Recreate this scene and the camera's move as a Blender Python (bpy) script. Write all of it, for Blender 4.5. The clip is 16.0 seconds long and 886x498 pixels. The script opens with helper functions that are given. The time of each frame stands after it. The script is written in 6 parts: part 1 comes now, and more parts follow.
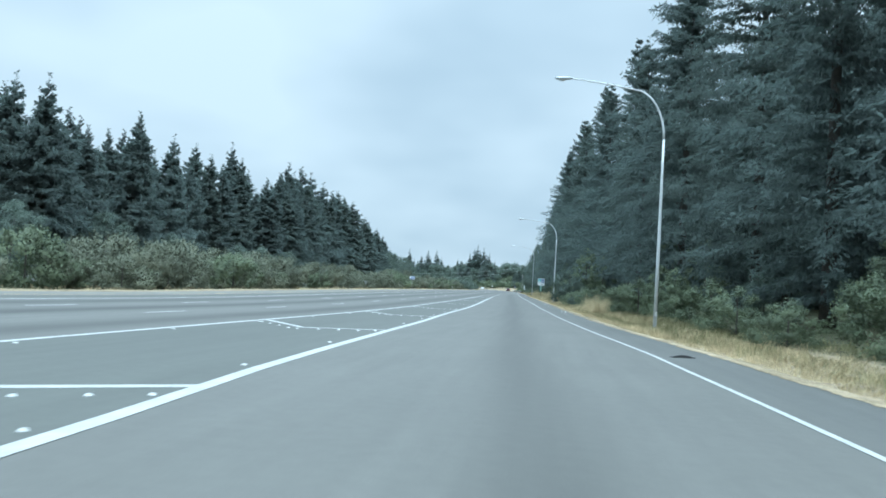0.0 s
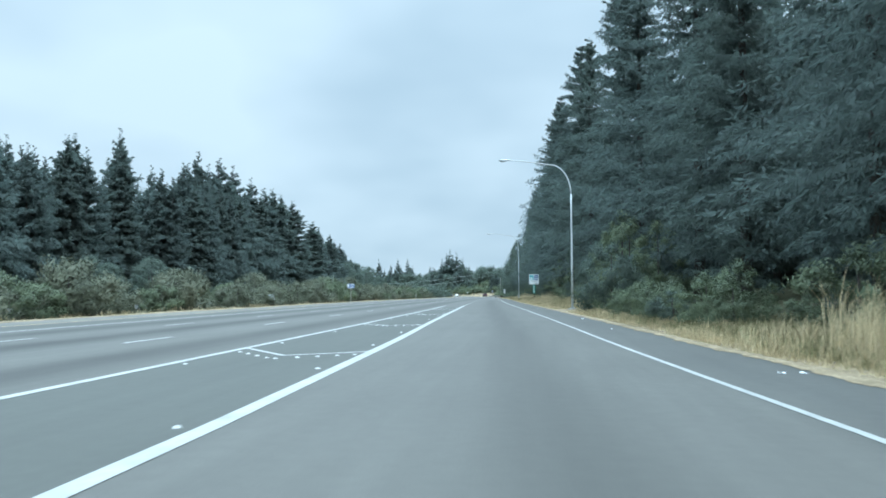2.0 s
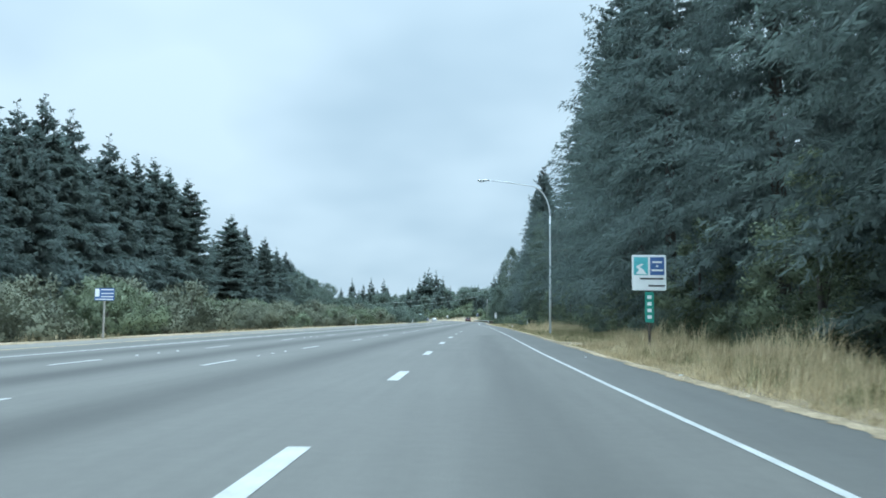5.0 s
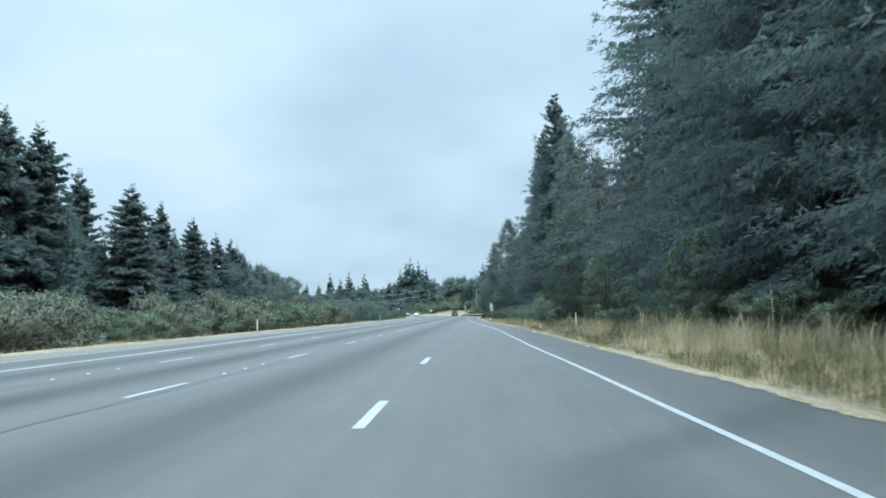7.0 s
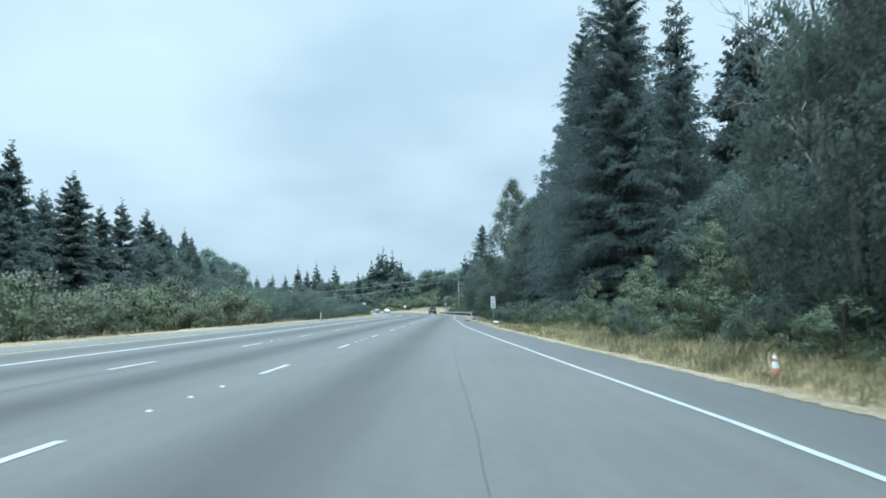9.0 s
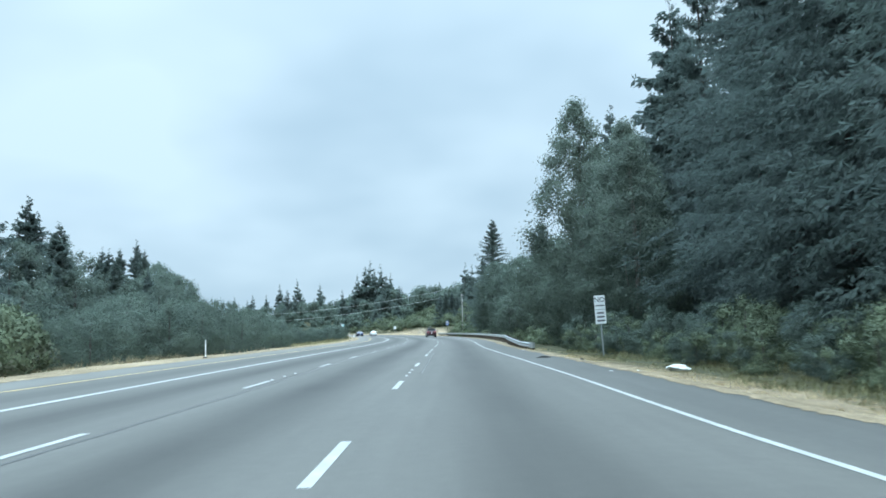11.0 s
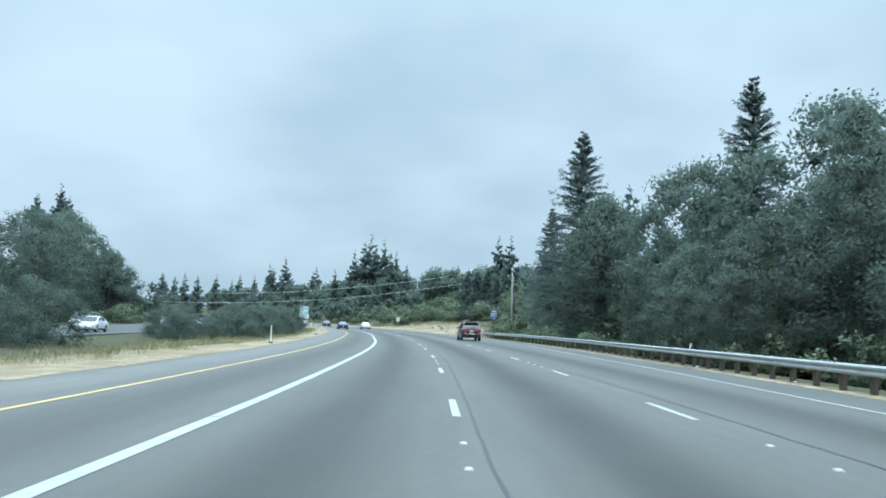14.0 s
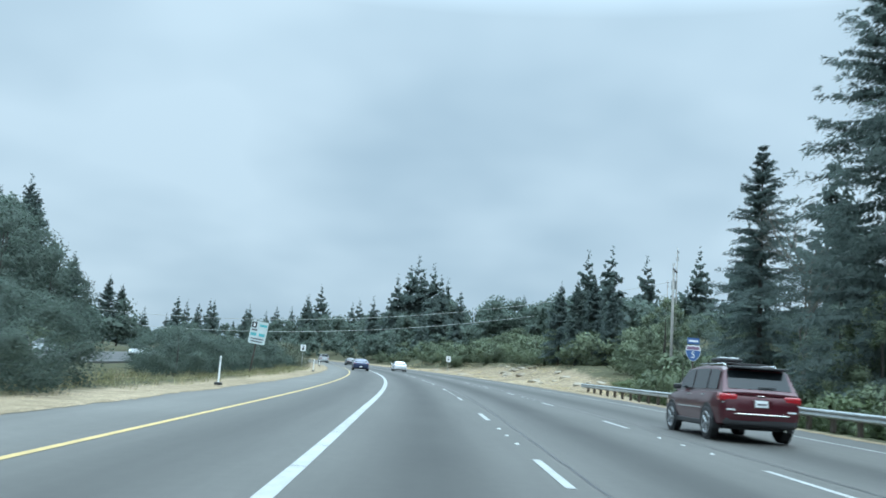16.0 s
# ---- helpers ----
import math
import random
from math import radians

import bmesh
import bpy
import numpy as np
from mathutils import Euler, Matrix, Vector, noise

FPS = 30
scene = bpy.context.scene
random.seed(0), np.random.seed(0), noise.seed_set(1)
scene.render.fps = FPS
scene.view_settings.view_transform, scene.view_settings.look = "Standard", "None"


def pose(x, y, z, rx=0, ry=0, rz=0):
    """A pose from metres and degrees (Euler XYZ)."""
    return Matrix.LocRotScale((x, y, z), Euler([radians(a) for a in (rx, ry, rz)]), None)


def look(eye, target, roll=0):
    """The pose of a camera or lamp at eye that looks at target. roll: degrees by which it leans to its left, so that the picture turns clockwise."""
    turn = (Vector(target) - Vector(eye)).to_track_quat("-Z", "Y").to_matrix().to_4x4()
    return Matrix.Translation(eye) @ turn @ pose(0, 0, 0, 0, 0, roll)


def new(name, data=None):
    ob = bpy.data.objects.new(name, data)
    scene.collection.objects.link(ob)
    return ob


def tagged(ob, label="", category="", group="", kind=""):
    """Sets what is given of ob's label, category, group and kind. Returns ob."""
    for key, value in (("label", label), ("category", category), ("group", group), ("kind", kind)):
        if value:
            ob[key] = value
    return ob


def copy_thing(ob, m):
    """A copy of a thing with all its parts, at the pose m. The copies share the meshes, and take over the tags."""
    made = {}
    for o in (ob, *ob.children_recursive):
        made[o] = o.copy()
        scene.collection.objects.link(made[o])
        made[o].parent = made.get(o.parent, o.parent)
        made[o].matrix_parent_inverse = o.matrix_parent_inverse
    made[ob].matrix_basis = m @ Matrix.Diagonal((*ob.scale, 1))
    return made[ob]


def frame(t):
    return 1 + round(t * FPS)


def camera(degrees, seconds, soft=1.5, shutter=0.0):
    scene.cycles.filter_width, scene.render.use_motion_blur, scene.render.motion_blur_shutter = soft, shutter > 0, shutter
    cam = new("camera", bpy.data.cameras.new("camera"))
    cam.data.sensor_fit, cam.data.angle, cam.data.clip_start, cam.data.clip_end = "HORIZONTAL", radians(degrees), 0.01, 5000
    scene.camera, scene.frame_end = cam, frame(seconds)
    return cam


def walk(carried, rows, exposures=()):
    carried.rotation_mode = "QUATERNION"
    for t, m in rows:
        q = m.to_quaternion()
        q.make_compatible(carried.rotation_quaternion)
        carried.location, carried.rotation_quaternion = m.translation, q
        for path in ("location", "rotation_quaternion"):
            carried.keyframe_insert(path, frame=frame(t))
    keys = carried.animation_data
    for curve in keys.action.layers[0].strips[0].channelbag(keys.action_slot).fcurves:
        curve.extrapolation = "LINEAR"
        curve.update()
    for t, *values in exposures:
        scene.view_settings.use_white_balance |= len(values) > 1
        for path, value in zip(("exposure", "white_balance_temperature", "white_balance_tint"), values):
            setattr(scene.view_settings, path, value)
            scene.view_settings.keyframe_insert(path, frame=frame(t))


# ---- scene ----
cam = camera(54.32, 16.0, soft=1.7, shutter=0.12)
# seconds, eye, yaw to the left, pitch up, roll
ROWS = [
    (0, 0.014, 26.619, 2.266, 2.877, 2.994, 3.555),
    (0.5, 0.306, 40.324, 2.352, 2.813, 3.095, 2.984),
    (1, 0.44, 53.98, 2.38, 2.404, 3.275, 1.671),
    (1.5, 0.738, 67.525, 2.422, 1.817, 3.449, 0.749),
    (2, 1.277, 81.107, 2.547, 1.164, 3.666, -0.238),
    (2.5, 1.583, 95, 2.75, 0.56, 4, -0.335),
    (3, 1.886, 109.051, 2.986, 0.237, 4.404, -0.401),
    (3.5, 2.286, 123.221, 3.209, 0.101, 4.736, -0.166),
    (4, 2.673, 137.363, 3.393, 0.101, 4.994, 0.309),
    (4.5, 3.033, 151.535, 3.561, 0.122, 5.153, 0.696),
    (5, 3.408, 165.691, 3.725, 0.059, 5.214, 0.523),
    (5.5, 3.884, 179.854, 3.896, -0.161, 5.099, 0.166),
    (6, 4.377, 194.016, 4.075, -0.403, 4.964, -0.361),
    (6.5, 4.855, 208.179, 4.254, -0.699, 4.844, -0.885),
    (7, 5.247, 222.334, 4.427, -0.935, 4.824, -1.427),
    (7.5, 5.516, 236.509, 4.591, -1.264, 4.753, -1.326),
    (8, 5.799, 250.858, 4.75, -1.583, 4.608, -0.82),
    (8.5, 6.125, 265.305, 4.905, -2.048, 4.448, -0.497),
    (9, 6.367, 279.888, 5.058, -2.436, 4.594, -0.273),
    (9.5, 6.498, 294.592, 5.203, -2.766, 4.842, -0.565),
    (10, 6.593, 309.403, 5.348, -3.016, 5.193, -0.986),
    (10.5, 6.686, 324.31, 5.499, -3.203, 5.572, -1.387),
    (11, 6.885, 339.294, 5.663, -3.053, 5.975, -1.324),
    (11.5, 6.995, 354.374, 5.836, -3.083, 6.285, -1.454),
    (12, 7.035, 369.359, 6.004, -2.954, 6.48, -0.809),
    (12.5, 6.99, 384.433, 6.164, -2.786, 6.337, -0.124),
    (13, 7.313, 399.647, 6.32, -2.545, 5.994, 0.632),
    (13.5, 7.212, 415.211, 6.474, -2.394, 5.686, 1.371),
    (14, 6.931, 430.841, 6.621, -2.471, 5.69, 1.876),
    (14.5, 6.896, 446.526, 6.756, -2.305, 6.094, 2.139),
    (15, 6.808, 462.179, 6.89, -1.667, 6.953, 2.561),
    (15.5, 6.823, 477.973, 7.042, -0.483, 7.802, 3.284),
    (16, 6.358, 494.191, 7.221, 1.148, 8.318, 4),
]


def view(x, y, z, yaw, pitch, roll):
    a, b = radians(yaw), radians(pitch)
    way = Vector((-math.sin(a) * math.cos(b), math.cos(a) * math.cos(b), math.sin(b)))
    return look((x, y, z), Vector((x, y, z)) + way, roll)


walk(cam, [(t, view(*r)) for t, *r in ROWS], [(0.0, 0.3, 6000, 6), (8.0, 0.3, 6000, 6), (11.0, 0.33, 6000, 6), (12.5, 0.27, 6000, 6), (14.5, 0.17, 6000, 6), (16.0, 0.06, 6000, 6)])

# ---- light ----
SUN_UP, SUN_TURN = radians(48), radians(160)
world = bpy.data.worlds.new("overcast_sky")
scene.world = world
world.use_nodes = True
wn, wl = world.node_tree.nodes, world.node_tree.links
wn.clear()


def wnode(kind, **kw):
    n = wn.new(kind)
    for k, val in kw.items():
        if k in n.inputs:
            n.inputs[k].default_value = val
    return n


w_out = wnode("ShaderNodeOutputWorld")
w_sky = wnode("ShaderNodeTexSky")
w_sky.sky_type, w_sky.sun_disc, w_sky.sun_elevation, w_sky.sun_rotation = "NISHITA", False, SUN_UP, SUN_TURN
w_bg1 = wnode("ShaderNodeBackground", Strength=0.05)
wl.new(w_sky.outputs[0], w_bg1.inputs["Color"])
w_co = wnode("ShaderNodeTexCoord")
w_sep = wnode("ShaderNodeSeparateXYZ")
wl.new(w_co.outputs["Generated"], w_sep.inputs[0])
# cloud sheet seen in perspective: direction divided by its height
w_up = wnode("ShaderNodeMath")
w_up.operation = "ADD"
w_up.inputs[1].default_value = 0.34
wl.new(w_sep.outputs["Z"], w_up.inputs[0])
w_upc = wnode("ShaderNodeMath")
w_upc.operation = "MAXIMUM"
w_upc.inputs[1].default_value = 0.2
wl.new(w_up.outputs[0], w_upc.inputs[0])
w_div = wnode("ShaderNodeVectorMath")
w_div.operation = "DIVIDE"
wl.new(w_co.outputs["Generated"], w_div.inputs[0])
w_cmb = wnode("ShaderNodeCombineXYZ")
for i in range(3):
    wl.new(w_upc.outputs[0], w_cmb.inputs[i])
wl.new(w_cmb.outputs[0], w_div.inputs[1])
w_noise = wnode("ShaderNodeTexNoise", Scale=1.7, Detail=3.0, Roughness=0.45)
wl.new(w_div.outputs[0], w_noise.inputs["Vector"])
w_ramp = wnode("ShaderNodeValToRGB")
w_ramp.color_ramp.elements[0].position, w_ramp.color_ramp.elements[0].color = 0.34, (0.46, 0.6, 0.70, 1)
w_ramp.color_ramp.elements[1].position, w_ramp.color_ramp.elements[1].color = 0.64, (0.645, 0.79, 0.88, 1)
wl.new(w_noise.outputs[0], w_ramp.inputs[0])
# an overcast sky is brighter overhead
w_low, w_cie = wnode("ShaderNodeMapRange"), wnode("ShaderNodeMapRange")
for i, val in enumerate((0.0, 0.4, 0.88, 1.04)):
    w_low.inputs[i + 1].default_value = val
for i, val in enumerate((0.4, 1.0, 0.0, 7.0)):
    w_cie.inputs[i + 1].default_value = val
wl.new(w_sep.outputs["Z"], w_low.inputs[0])
wl.new(w_sep.outputs["Z"], w_cie.inputs[0])
w_sum = wnode("ShaderNodeMath")
w_sum.operation = "ADD"
wl.new(w_low.outputs[0], w_sum.inputs[0])
wl.new(w_cie.outputs[0], w_sum.inputs[1])
w_bg2 = wnode("ShaderNodeBackground")
wl.new(w_ramp.outputs[0], w_bg2.inputs["Color"])
wl.new(w_sum.outputs[0], w_bg2.inputs["Strength"])
w_mix = wnode("ShaderNodeMixShader")
w_mix.inputs[0].default_value = 0.93
wl.new(w_bg1.outputs[0], w_mix.inputs[1])
wl.new(w_bg2.outputs[0], w_mix.inputs[2])
wl.new(w_mix.outputs[0], w_out.inputs["Surface"])

sun_data = bpy.data.lights.new("sun", "SUN")
sun_data.energy, sun_data.angle, sun_data.color = 0.7, radians(25), (1.0, 0.96, 0.9)
sun = new("sun", sun_data)
sun.matrix_world = look((0, 0, 60), Vector((0, 0, 60)) - Vector((math.sin(SUN_TURN) * math.cos(SUN_UP), math.cos(SUN_TURN) * math.cos(SUN_UP), math.sin(SUN_UP))))


# ---- materials ----
def material(name, colour, rough=0.8, metal=0.0, vary=0.15, scale=3.0, bump=0.0, bump_scale=40.0, island=0.0, spec=0.5, emit=0.0, second=None, coat=0.0, through_light=0.0):
    """A procedural surface: two scales of noise on the colour, a fine relief, and a tint from piece to piece."""
    m = bpy.data.materials.new(name)
    m.use_nodes = True
    n, l = m.node_tree.nodes, m.node_tree.links
    b = n["Principled BSDF"]
    b.inputs["Roughness"].default_value, b.inputs["Metallic"].default_value = rough, metal
    b.inputs["Specular IOR Level"].default_value = spec
    b.inputs["Coat Weight"].default_value = coat
    if emit:
        b.inputs["Emission Color"].default_value, b.inputs["Emission Strength"].default_value = (*colour, 1), emit
    co = n.new("ShaderNodeTexCoord")
    big, small = n.new("ShaderNodeTexNoise"), n.new("ShaderNodeTexNoise")
    big.inputs["Scale"].default_value, small.inputs["Scale"].default_value = scale, scale * 9
    big.inputs["Detail"].default_value = 4
    for t in (big, small):
        l.new(co.outputs["Object"], t.inputs["Vector"])
    add = n.new("ShaderNodeMath")
    add.operation = "MULTIPLY_ADD"
    add.inputs[1].default_value = 0.5
    l.new(small.outputs[0], add.inputs[0])
    l.new(big.outputs[0], add.inputs[2])
    mix = n.new("ShaderNodeMix")
    mix.data_type = "RGBA"
    dark = [c * (1 - vary) for c in colour]
    lite = [min(1, c * (1 + vary)) for c in (second or colour)]
    mix.inputs[6].default_value, mix.inputs[7].default_value = (*dark, 1), (*lite, 1)
    rng = n.new("ShaderNodeMapRange")
    rng.inputs[1].default_value, rng.inputs[2].default_value = 0.45, 1.05
    l.new(add.outputs[0], rng.inputs[0])
    l.new(rng.outputs[0], mix.inputs[0])
    out = mix.outputs[2]
    if island:
        geo, info = n.new("ShaderNodeNewGeometry"), n.new("ShaderNodeObjectInfo")
        s = n.new("ShaderNodeMath")
        s.operation = "ADD"
        l.new(geo.outputs["Random Per Island"], s.inputs[0])
        l.new(info.outputs["Random"], s.inputs[1])
        r = n.new("ShaderNodeMapRange")
        r.inputs[2].default_value, r.inputs[3].default_value, r.inputs[4].default_value = 2.0, 1 - island, 1 + island
        l.new(s.outputs[0], r.inputs[0])
        hsv = n.new("ShaderNodeHueSaturation")
        l.new(r.outputs[0], hsv.inputs["Value"])
        l.new(out, hsv.inputs["Color"])
        out = hsv.outputs[0]
    l.new(out, b.inputs["Base Color"])
    if bump:
        bt, bn = n.new("ShaderNodeTexNoise"), n.new("ShaderNodeBump")
        bt.inputs["Scale"].default_value, bt.inputs["Detail"].default_value = bump_scale, 3
        l.new(co.outputs["Object"], bt.inputs["Vector"])
        bn.inputs["Strength"].default_value = bump
        l.new(bt.outputs[0], bn.inputs["Height"])
        l.new(bn.outputs[0], b.inputs["Normal"])
    if through_light:
        tr, ms = n.new("ShaderNodeBsdfTranslucent"), n.new("ShaderNodeMixShader")
        l.new(out, tr.inputs["Color"])
        ms.inputs[0].default_value = through_light
        l.new(b.outputs[0], ms.inputs[1])
        l.new(tr.outputs[0], ms.inputs[2])
        l.new(ms.outputs[0], n["Material Output"].inputs["Surface"])
    return m


def lane_material(name, base, shoulder, lanes):
    """Asphalt with polished wheel paths and an oil-dark band along each lane; u runs across the road in metres, v along it."""
    m = bpy.data.materials.new(name)
    m.use_nodes = True
    n, l = m.node_tree.nodes, m.node_tree.links
    b = n["Principled BSDF"]
    b.inputs["Roughness"].default_value, b.inputs["Specular IOR Level"].default_value = 0.72, 0.35
    uv = n.new("ShaderNodeUVMap")
    uv.uv_map = "metres"
    sep = n.new("ShaderNodeSeparateXYZ")
    l.new(uv.outputs[0], sep.inputs[0])
    co = n.new("ShaderNodeTexCoord")

    def noise_tex(scale, detail, vec):
        t = n.new("ShaderNodeTexNoise")
        t.inputs["Scale"].default_value, t.inputs["Detail"].default_value = scale, detail
        l.new(vec, t.inputs["Vector"])
        return t.outputs[0]

    # stretched along the road
    st = n.new("ShaderNodeMapping")
    st.inputs["Scale"].default_value = (1.0, 0.045, 1.0)
    l.new(uv.outputs[0], st.inputs["Vector"])
    wobble = noise_tex(0.7, 2, st.outputs[0])
    streak = noise_tex(2.6, 5, st.outputs[0])
    patch = noise_tex(0.22, 4, uv.outputs[0])
    grit = noise_tex(55.0, 2, co.outputs["Object"])
    mottle = noise_tex(4.5, 4, uv.outputs[0])

    def math2(op, a, bb):
        k = n.new("ShaderNodeMath")
        k.operation = op
        for i, q in enumerate((a, bb)):
            if isinstance(q, (int, float)):
                k.inputs[i].default_value = q
            else:
                l.new(q, k.inputs[i])
        return k.outputs[0]

    total = None
    for c, wide, deep in lanes:
        u = math2("SUBTRACT", sep.outputs["X"], c)
        u = math2("ADD", u, math2("MULTIPLY", math2("SUBTRACT", wobble, 0.5), 0.5))
        g = math2("POWER", 2.718, math2("MULTIPLY", math2("MULTIPLY", u, u), -1.0 / (2 * wide * wide)))
        g = math2("MULTIPLY", g, deep)
        total = g if total is None else math2("ADD", total, g)
    ramp_at = n.new("ShaderNodeAttribute")
    ramp_at.attribute_name = "from_ramp_middle"
    g = math2("ADD", ramp_at.outputs["Fac"], math2("MULTIPLY", math2("SUBTRACT", wobble, 0.5), 0.6))
    g = math2("POWER", 2.718, math2("MULTIPLY", math2("MULTIPLY", g, g), -2.2))
    total = math2("ADD", total, math2("MULTIPLY", g, 0.3))
    total = math2("MULTIPLY", total, math2("ADD", 0.55, math2("MULTIPLY", patch, 0.9)))
    tone = math2("SUBTRACT", 1.0, total)
    tone = math2("MULTIPLY", tone, math2("ADD", 0.80, math2("MULTIPLY", streak, 0.40)))
    tone = math2("MULTIPLY", tone, math2("ADD", 0.84, math2("MULTIPLY", patch, 0.32)))
    tone = math2("MULTIPLY", tone, math2("ADD", 0.8, math2("MULTIPLY", grit, 0.4)))
    tone = math2("MULTIPLY", tone, math2("ADD", 0.86, math2("MULTIPLY", mottle, 0.28)))
    right = n.new("ShaderNodeMapRange")
    right.inputs[1].default_value, right.inputs[2].default_value = shoulder[0], shoulder[1]
    past = n.new("ShaderNodeAttribute")
    past.attribute_name = "past_edge"
    l.new(past.outputs["Fac"], right.inputs[0])
    mix = n.new("ShaderNodeMix")
    mix.data_type = "RGBA"
    mix.inputs[6].default_value, mix.inputs[7].default_value = (*base, 1), (*shoulder[2], 1)
    l.new(right.outputs[0], mix.inputs[0])
    sc = n.new("ShaderNodeVectorMath")
    sc.operation = "SCALE"
    l.new(mix.outputs[2], sc.inputs[0])
    l.new(tone, sc.inputs["Scale"])
    l.new(sc.outputs[0], b.inputs["Base Color"])
    bn = n.new("ShaderNodeBump")
    bn.inputs["Strength"].default_value = 0.25
    l.new(grit, bn.inputs["Height"])
    l.new(bn.outputs[0], b.inputs["Normal"])
    return m


M_ROAD = lane_material("asphalt", (0.084, 0.081, 0.072), (-0.3, 0.6, (0.07, 0.0685, 0.062)), ((-11.5, 0.8, -0.4), (-8.6, 0.6, 0.34), (-5.4, 0.62, 0.54), (-1.9, 0.6, 0.6), (2.2, 0.65, 0.5)))
M_PAINT = material("road_paint", (0.305, 0.31, 0.295), 0.6, vary=0.22, scale=2.2, bump=0.2)
M_YELLOW = material("yellow_road_paint", (0.42, 0.3, 0.11), 0.6, vary=0.15, scale=1.5)
M_TAR = material("tar", (0.028, 0.029, 0.03), 0.45, vary=0.3, scale=2)
M_BUTTON = material("marker_ceramic", (0.42, 0.43, 0.41), 0.4, vary=0.15)
M_STRAW = material("dry_grass", (0.54, 0.43, 0.245), 0.9, vary=0.25, scale=0.8, island=0.35, second=(0.66, 0.55, 0.35), through_light=0.5)
M_WEED = material("half_dry_weeds", (0.2, 0.21, 0.1), 0.9, vary=0.3, scale=0.8, island=0.35, second=(0.27, 0.245, 0.13), through_light=0.3)
M_FIR = material("fir_needles", (0.094, 0.126, 0.118), 0.75, vary=0.2, scale=0.35, island=0.16, second=(0.11, 0.142, 0.13), spec=0.25, through_light=0.56)
M_FIR2 = material("hemlock_needles", (0.098, 0.13, 0.118), 0.75, vary=0.2, scale=0.35, island=0.16, second=(0.114, 0.146, 0.13), spec=0.25, through_light=0.56)
M_LEAF = material("maple_leaves", (0.086, 0.12, 0.1), 0.6, vary=0.22, scale=0.5, island=0.24, second=(0.1, 0.13, 0.102), spec=0.3, through_light=0.45)
M_ALDER = material("alder_leaves", (0.09, 0.122, 0.1), 0.6, vary=0.22, scale=0.5, island=0.24, second=(0.112, 0.142, 0.11), spec=0.3, through_light=0.45)
M_SHRUB = material("shrub_leaves", (0.092, 0.124, 0.08), 0.65, vary=0.4, scale=0.5, island=0.24, second=(0.13, 0.158, 0.092), spec=0.3, through_light=0.25)
M_SHRUB2 = material("grey_shrub_leaves", (0.108, 0.128, 0.092), 0.7, vary=0.35, scale=0.5, island=0.2, second=(0.138, 0.146, 0.1), spec=0.25, through_light=0.2)
M_IVY = material("ivy_leaves", (0.085, 0.125, 0.06), 0.55, vary=0.35, scale=0.6, island=0.24, second=(0.13, 0.165, 0.075), spec=0.35, through_light=0.25)
M_BARK = material("bark", (0.06, 0.053, 0.045), 0.9, vary=0.35, scale=2.5, bump=0.6, bump_scale=12)
M_ALDERBARK = material("pale_bark", (0.15, 0.14, 0.12), 0.9, vary=0.3, scale=2.5, bump=0.4, bump_scale=12)
M_GALV = material("galvanised_steel", (0.33, 0.355, 0.36), 0.5, metal=0.55, vary=0.14, scale=1.2, bump=0.05)
M_LAMP = material("lamp_post_aluminium", (0.5, 0.53, 0.54), 0.5, metal=0.25, vary=0.1, scale=1.2, bump=0.05)
M_WOODPOST = material("treated_timber", (0.06, 0.048, 0.037), 0.85, vary=0.3, scale=4, bump=0.3)
M_OLDPOLE = material("weathered_pole", (0.3, 0.29, 0.27), 0.9, vary=0.25, scale=3, bump=0.3)
M_ROCK = material("bank_rock", (0.3, 0.26, 0.2), 0.95, vary=0.35, scale=1.6, bump=0.5, bump_scale=6)
M_CABLE = material("pale_cable", (0.4, 0.42, 0.4), 0.6, vary=0.1)
M_CONC = material("concrete", (0.36, 0.36, 0.34), 0.85, vary=0.2, scale=2, bump=0.2)
M_SIGNW = material("white_sheeting", (0.74, 0.77, 0.77), 0.45, vary=0.05)
M_OLDSIGN = material("weathered_sheeting", (0.5, 0.58, 0.58), 0.5, vary=0.12, scale=3)
M_SIGNB = material("blue_sheeting", (0.055, 0.12, 0.29), 0.45, vary=0.08)
M_SIGNG = material("green_sheeting", (0.03, 0.26, 0.2), 0.45, vary=0.1)
M_SIGNR = material("faded_red_sheeting", (0.22, 0.13, 0.2), 0.45, vary=0.08)
M_TEAL = material("teal_print", (0.1, 0.42, 0.45), 0.5, vary=0.25, scale=4)
M_INK = material("black_print", (0.02, 0.02, 0.022), 0.5)
M_SLATE = material("worn_black_print", (0.1, 0.1, 0.11), 0.6, vary=0.4, scale=18)
M_BLACK = material("black_plastic", (0.02, 0.021, 0.023), 0.55, vary=0.2)
M_RUBBER = material("tyre_rubber", (0.022, 0.022, 0.023), 0.85, vary=0.2)
M_ALLOY = material("wheel_alloy", (0.4, 0.41, 0.42), 0.3, metal=0.9, vary=0.06)
M_CHROME = material("chrome", (0.75, 0.76, 0.77), 0.12, metal=1.0, vary=0.02)
M_GLASS = material("tinted_glass", (0.012, 0.016, 0.018), 0.05, vary=0.05, spec=0.45)
M_TAIL = material("tail_lamp", (0.3, 0.012, 0.018), 0.15, vary=0.05, coat=0.6)
M_LENS = material("clear_lens", (0.6, 0.62, 0.63), 0.12, vary=0.05, coat=0.6)
M_CONE = material("orange_cone_plastic", (0.55, 0.22, 0.16), 0.6, vary=0.2, scale=6)
M_TYVEK = material("cabinet_paint", (0.36, 0.4, 0.4), 0.6, vary=0.12)


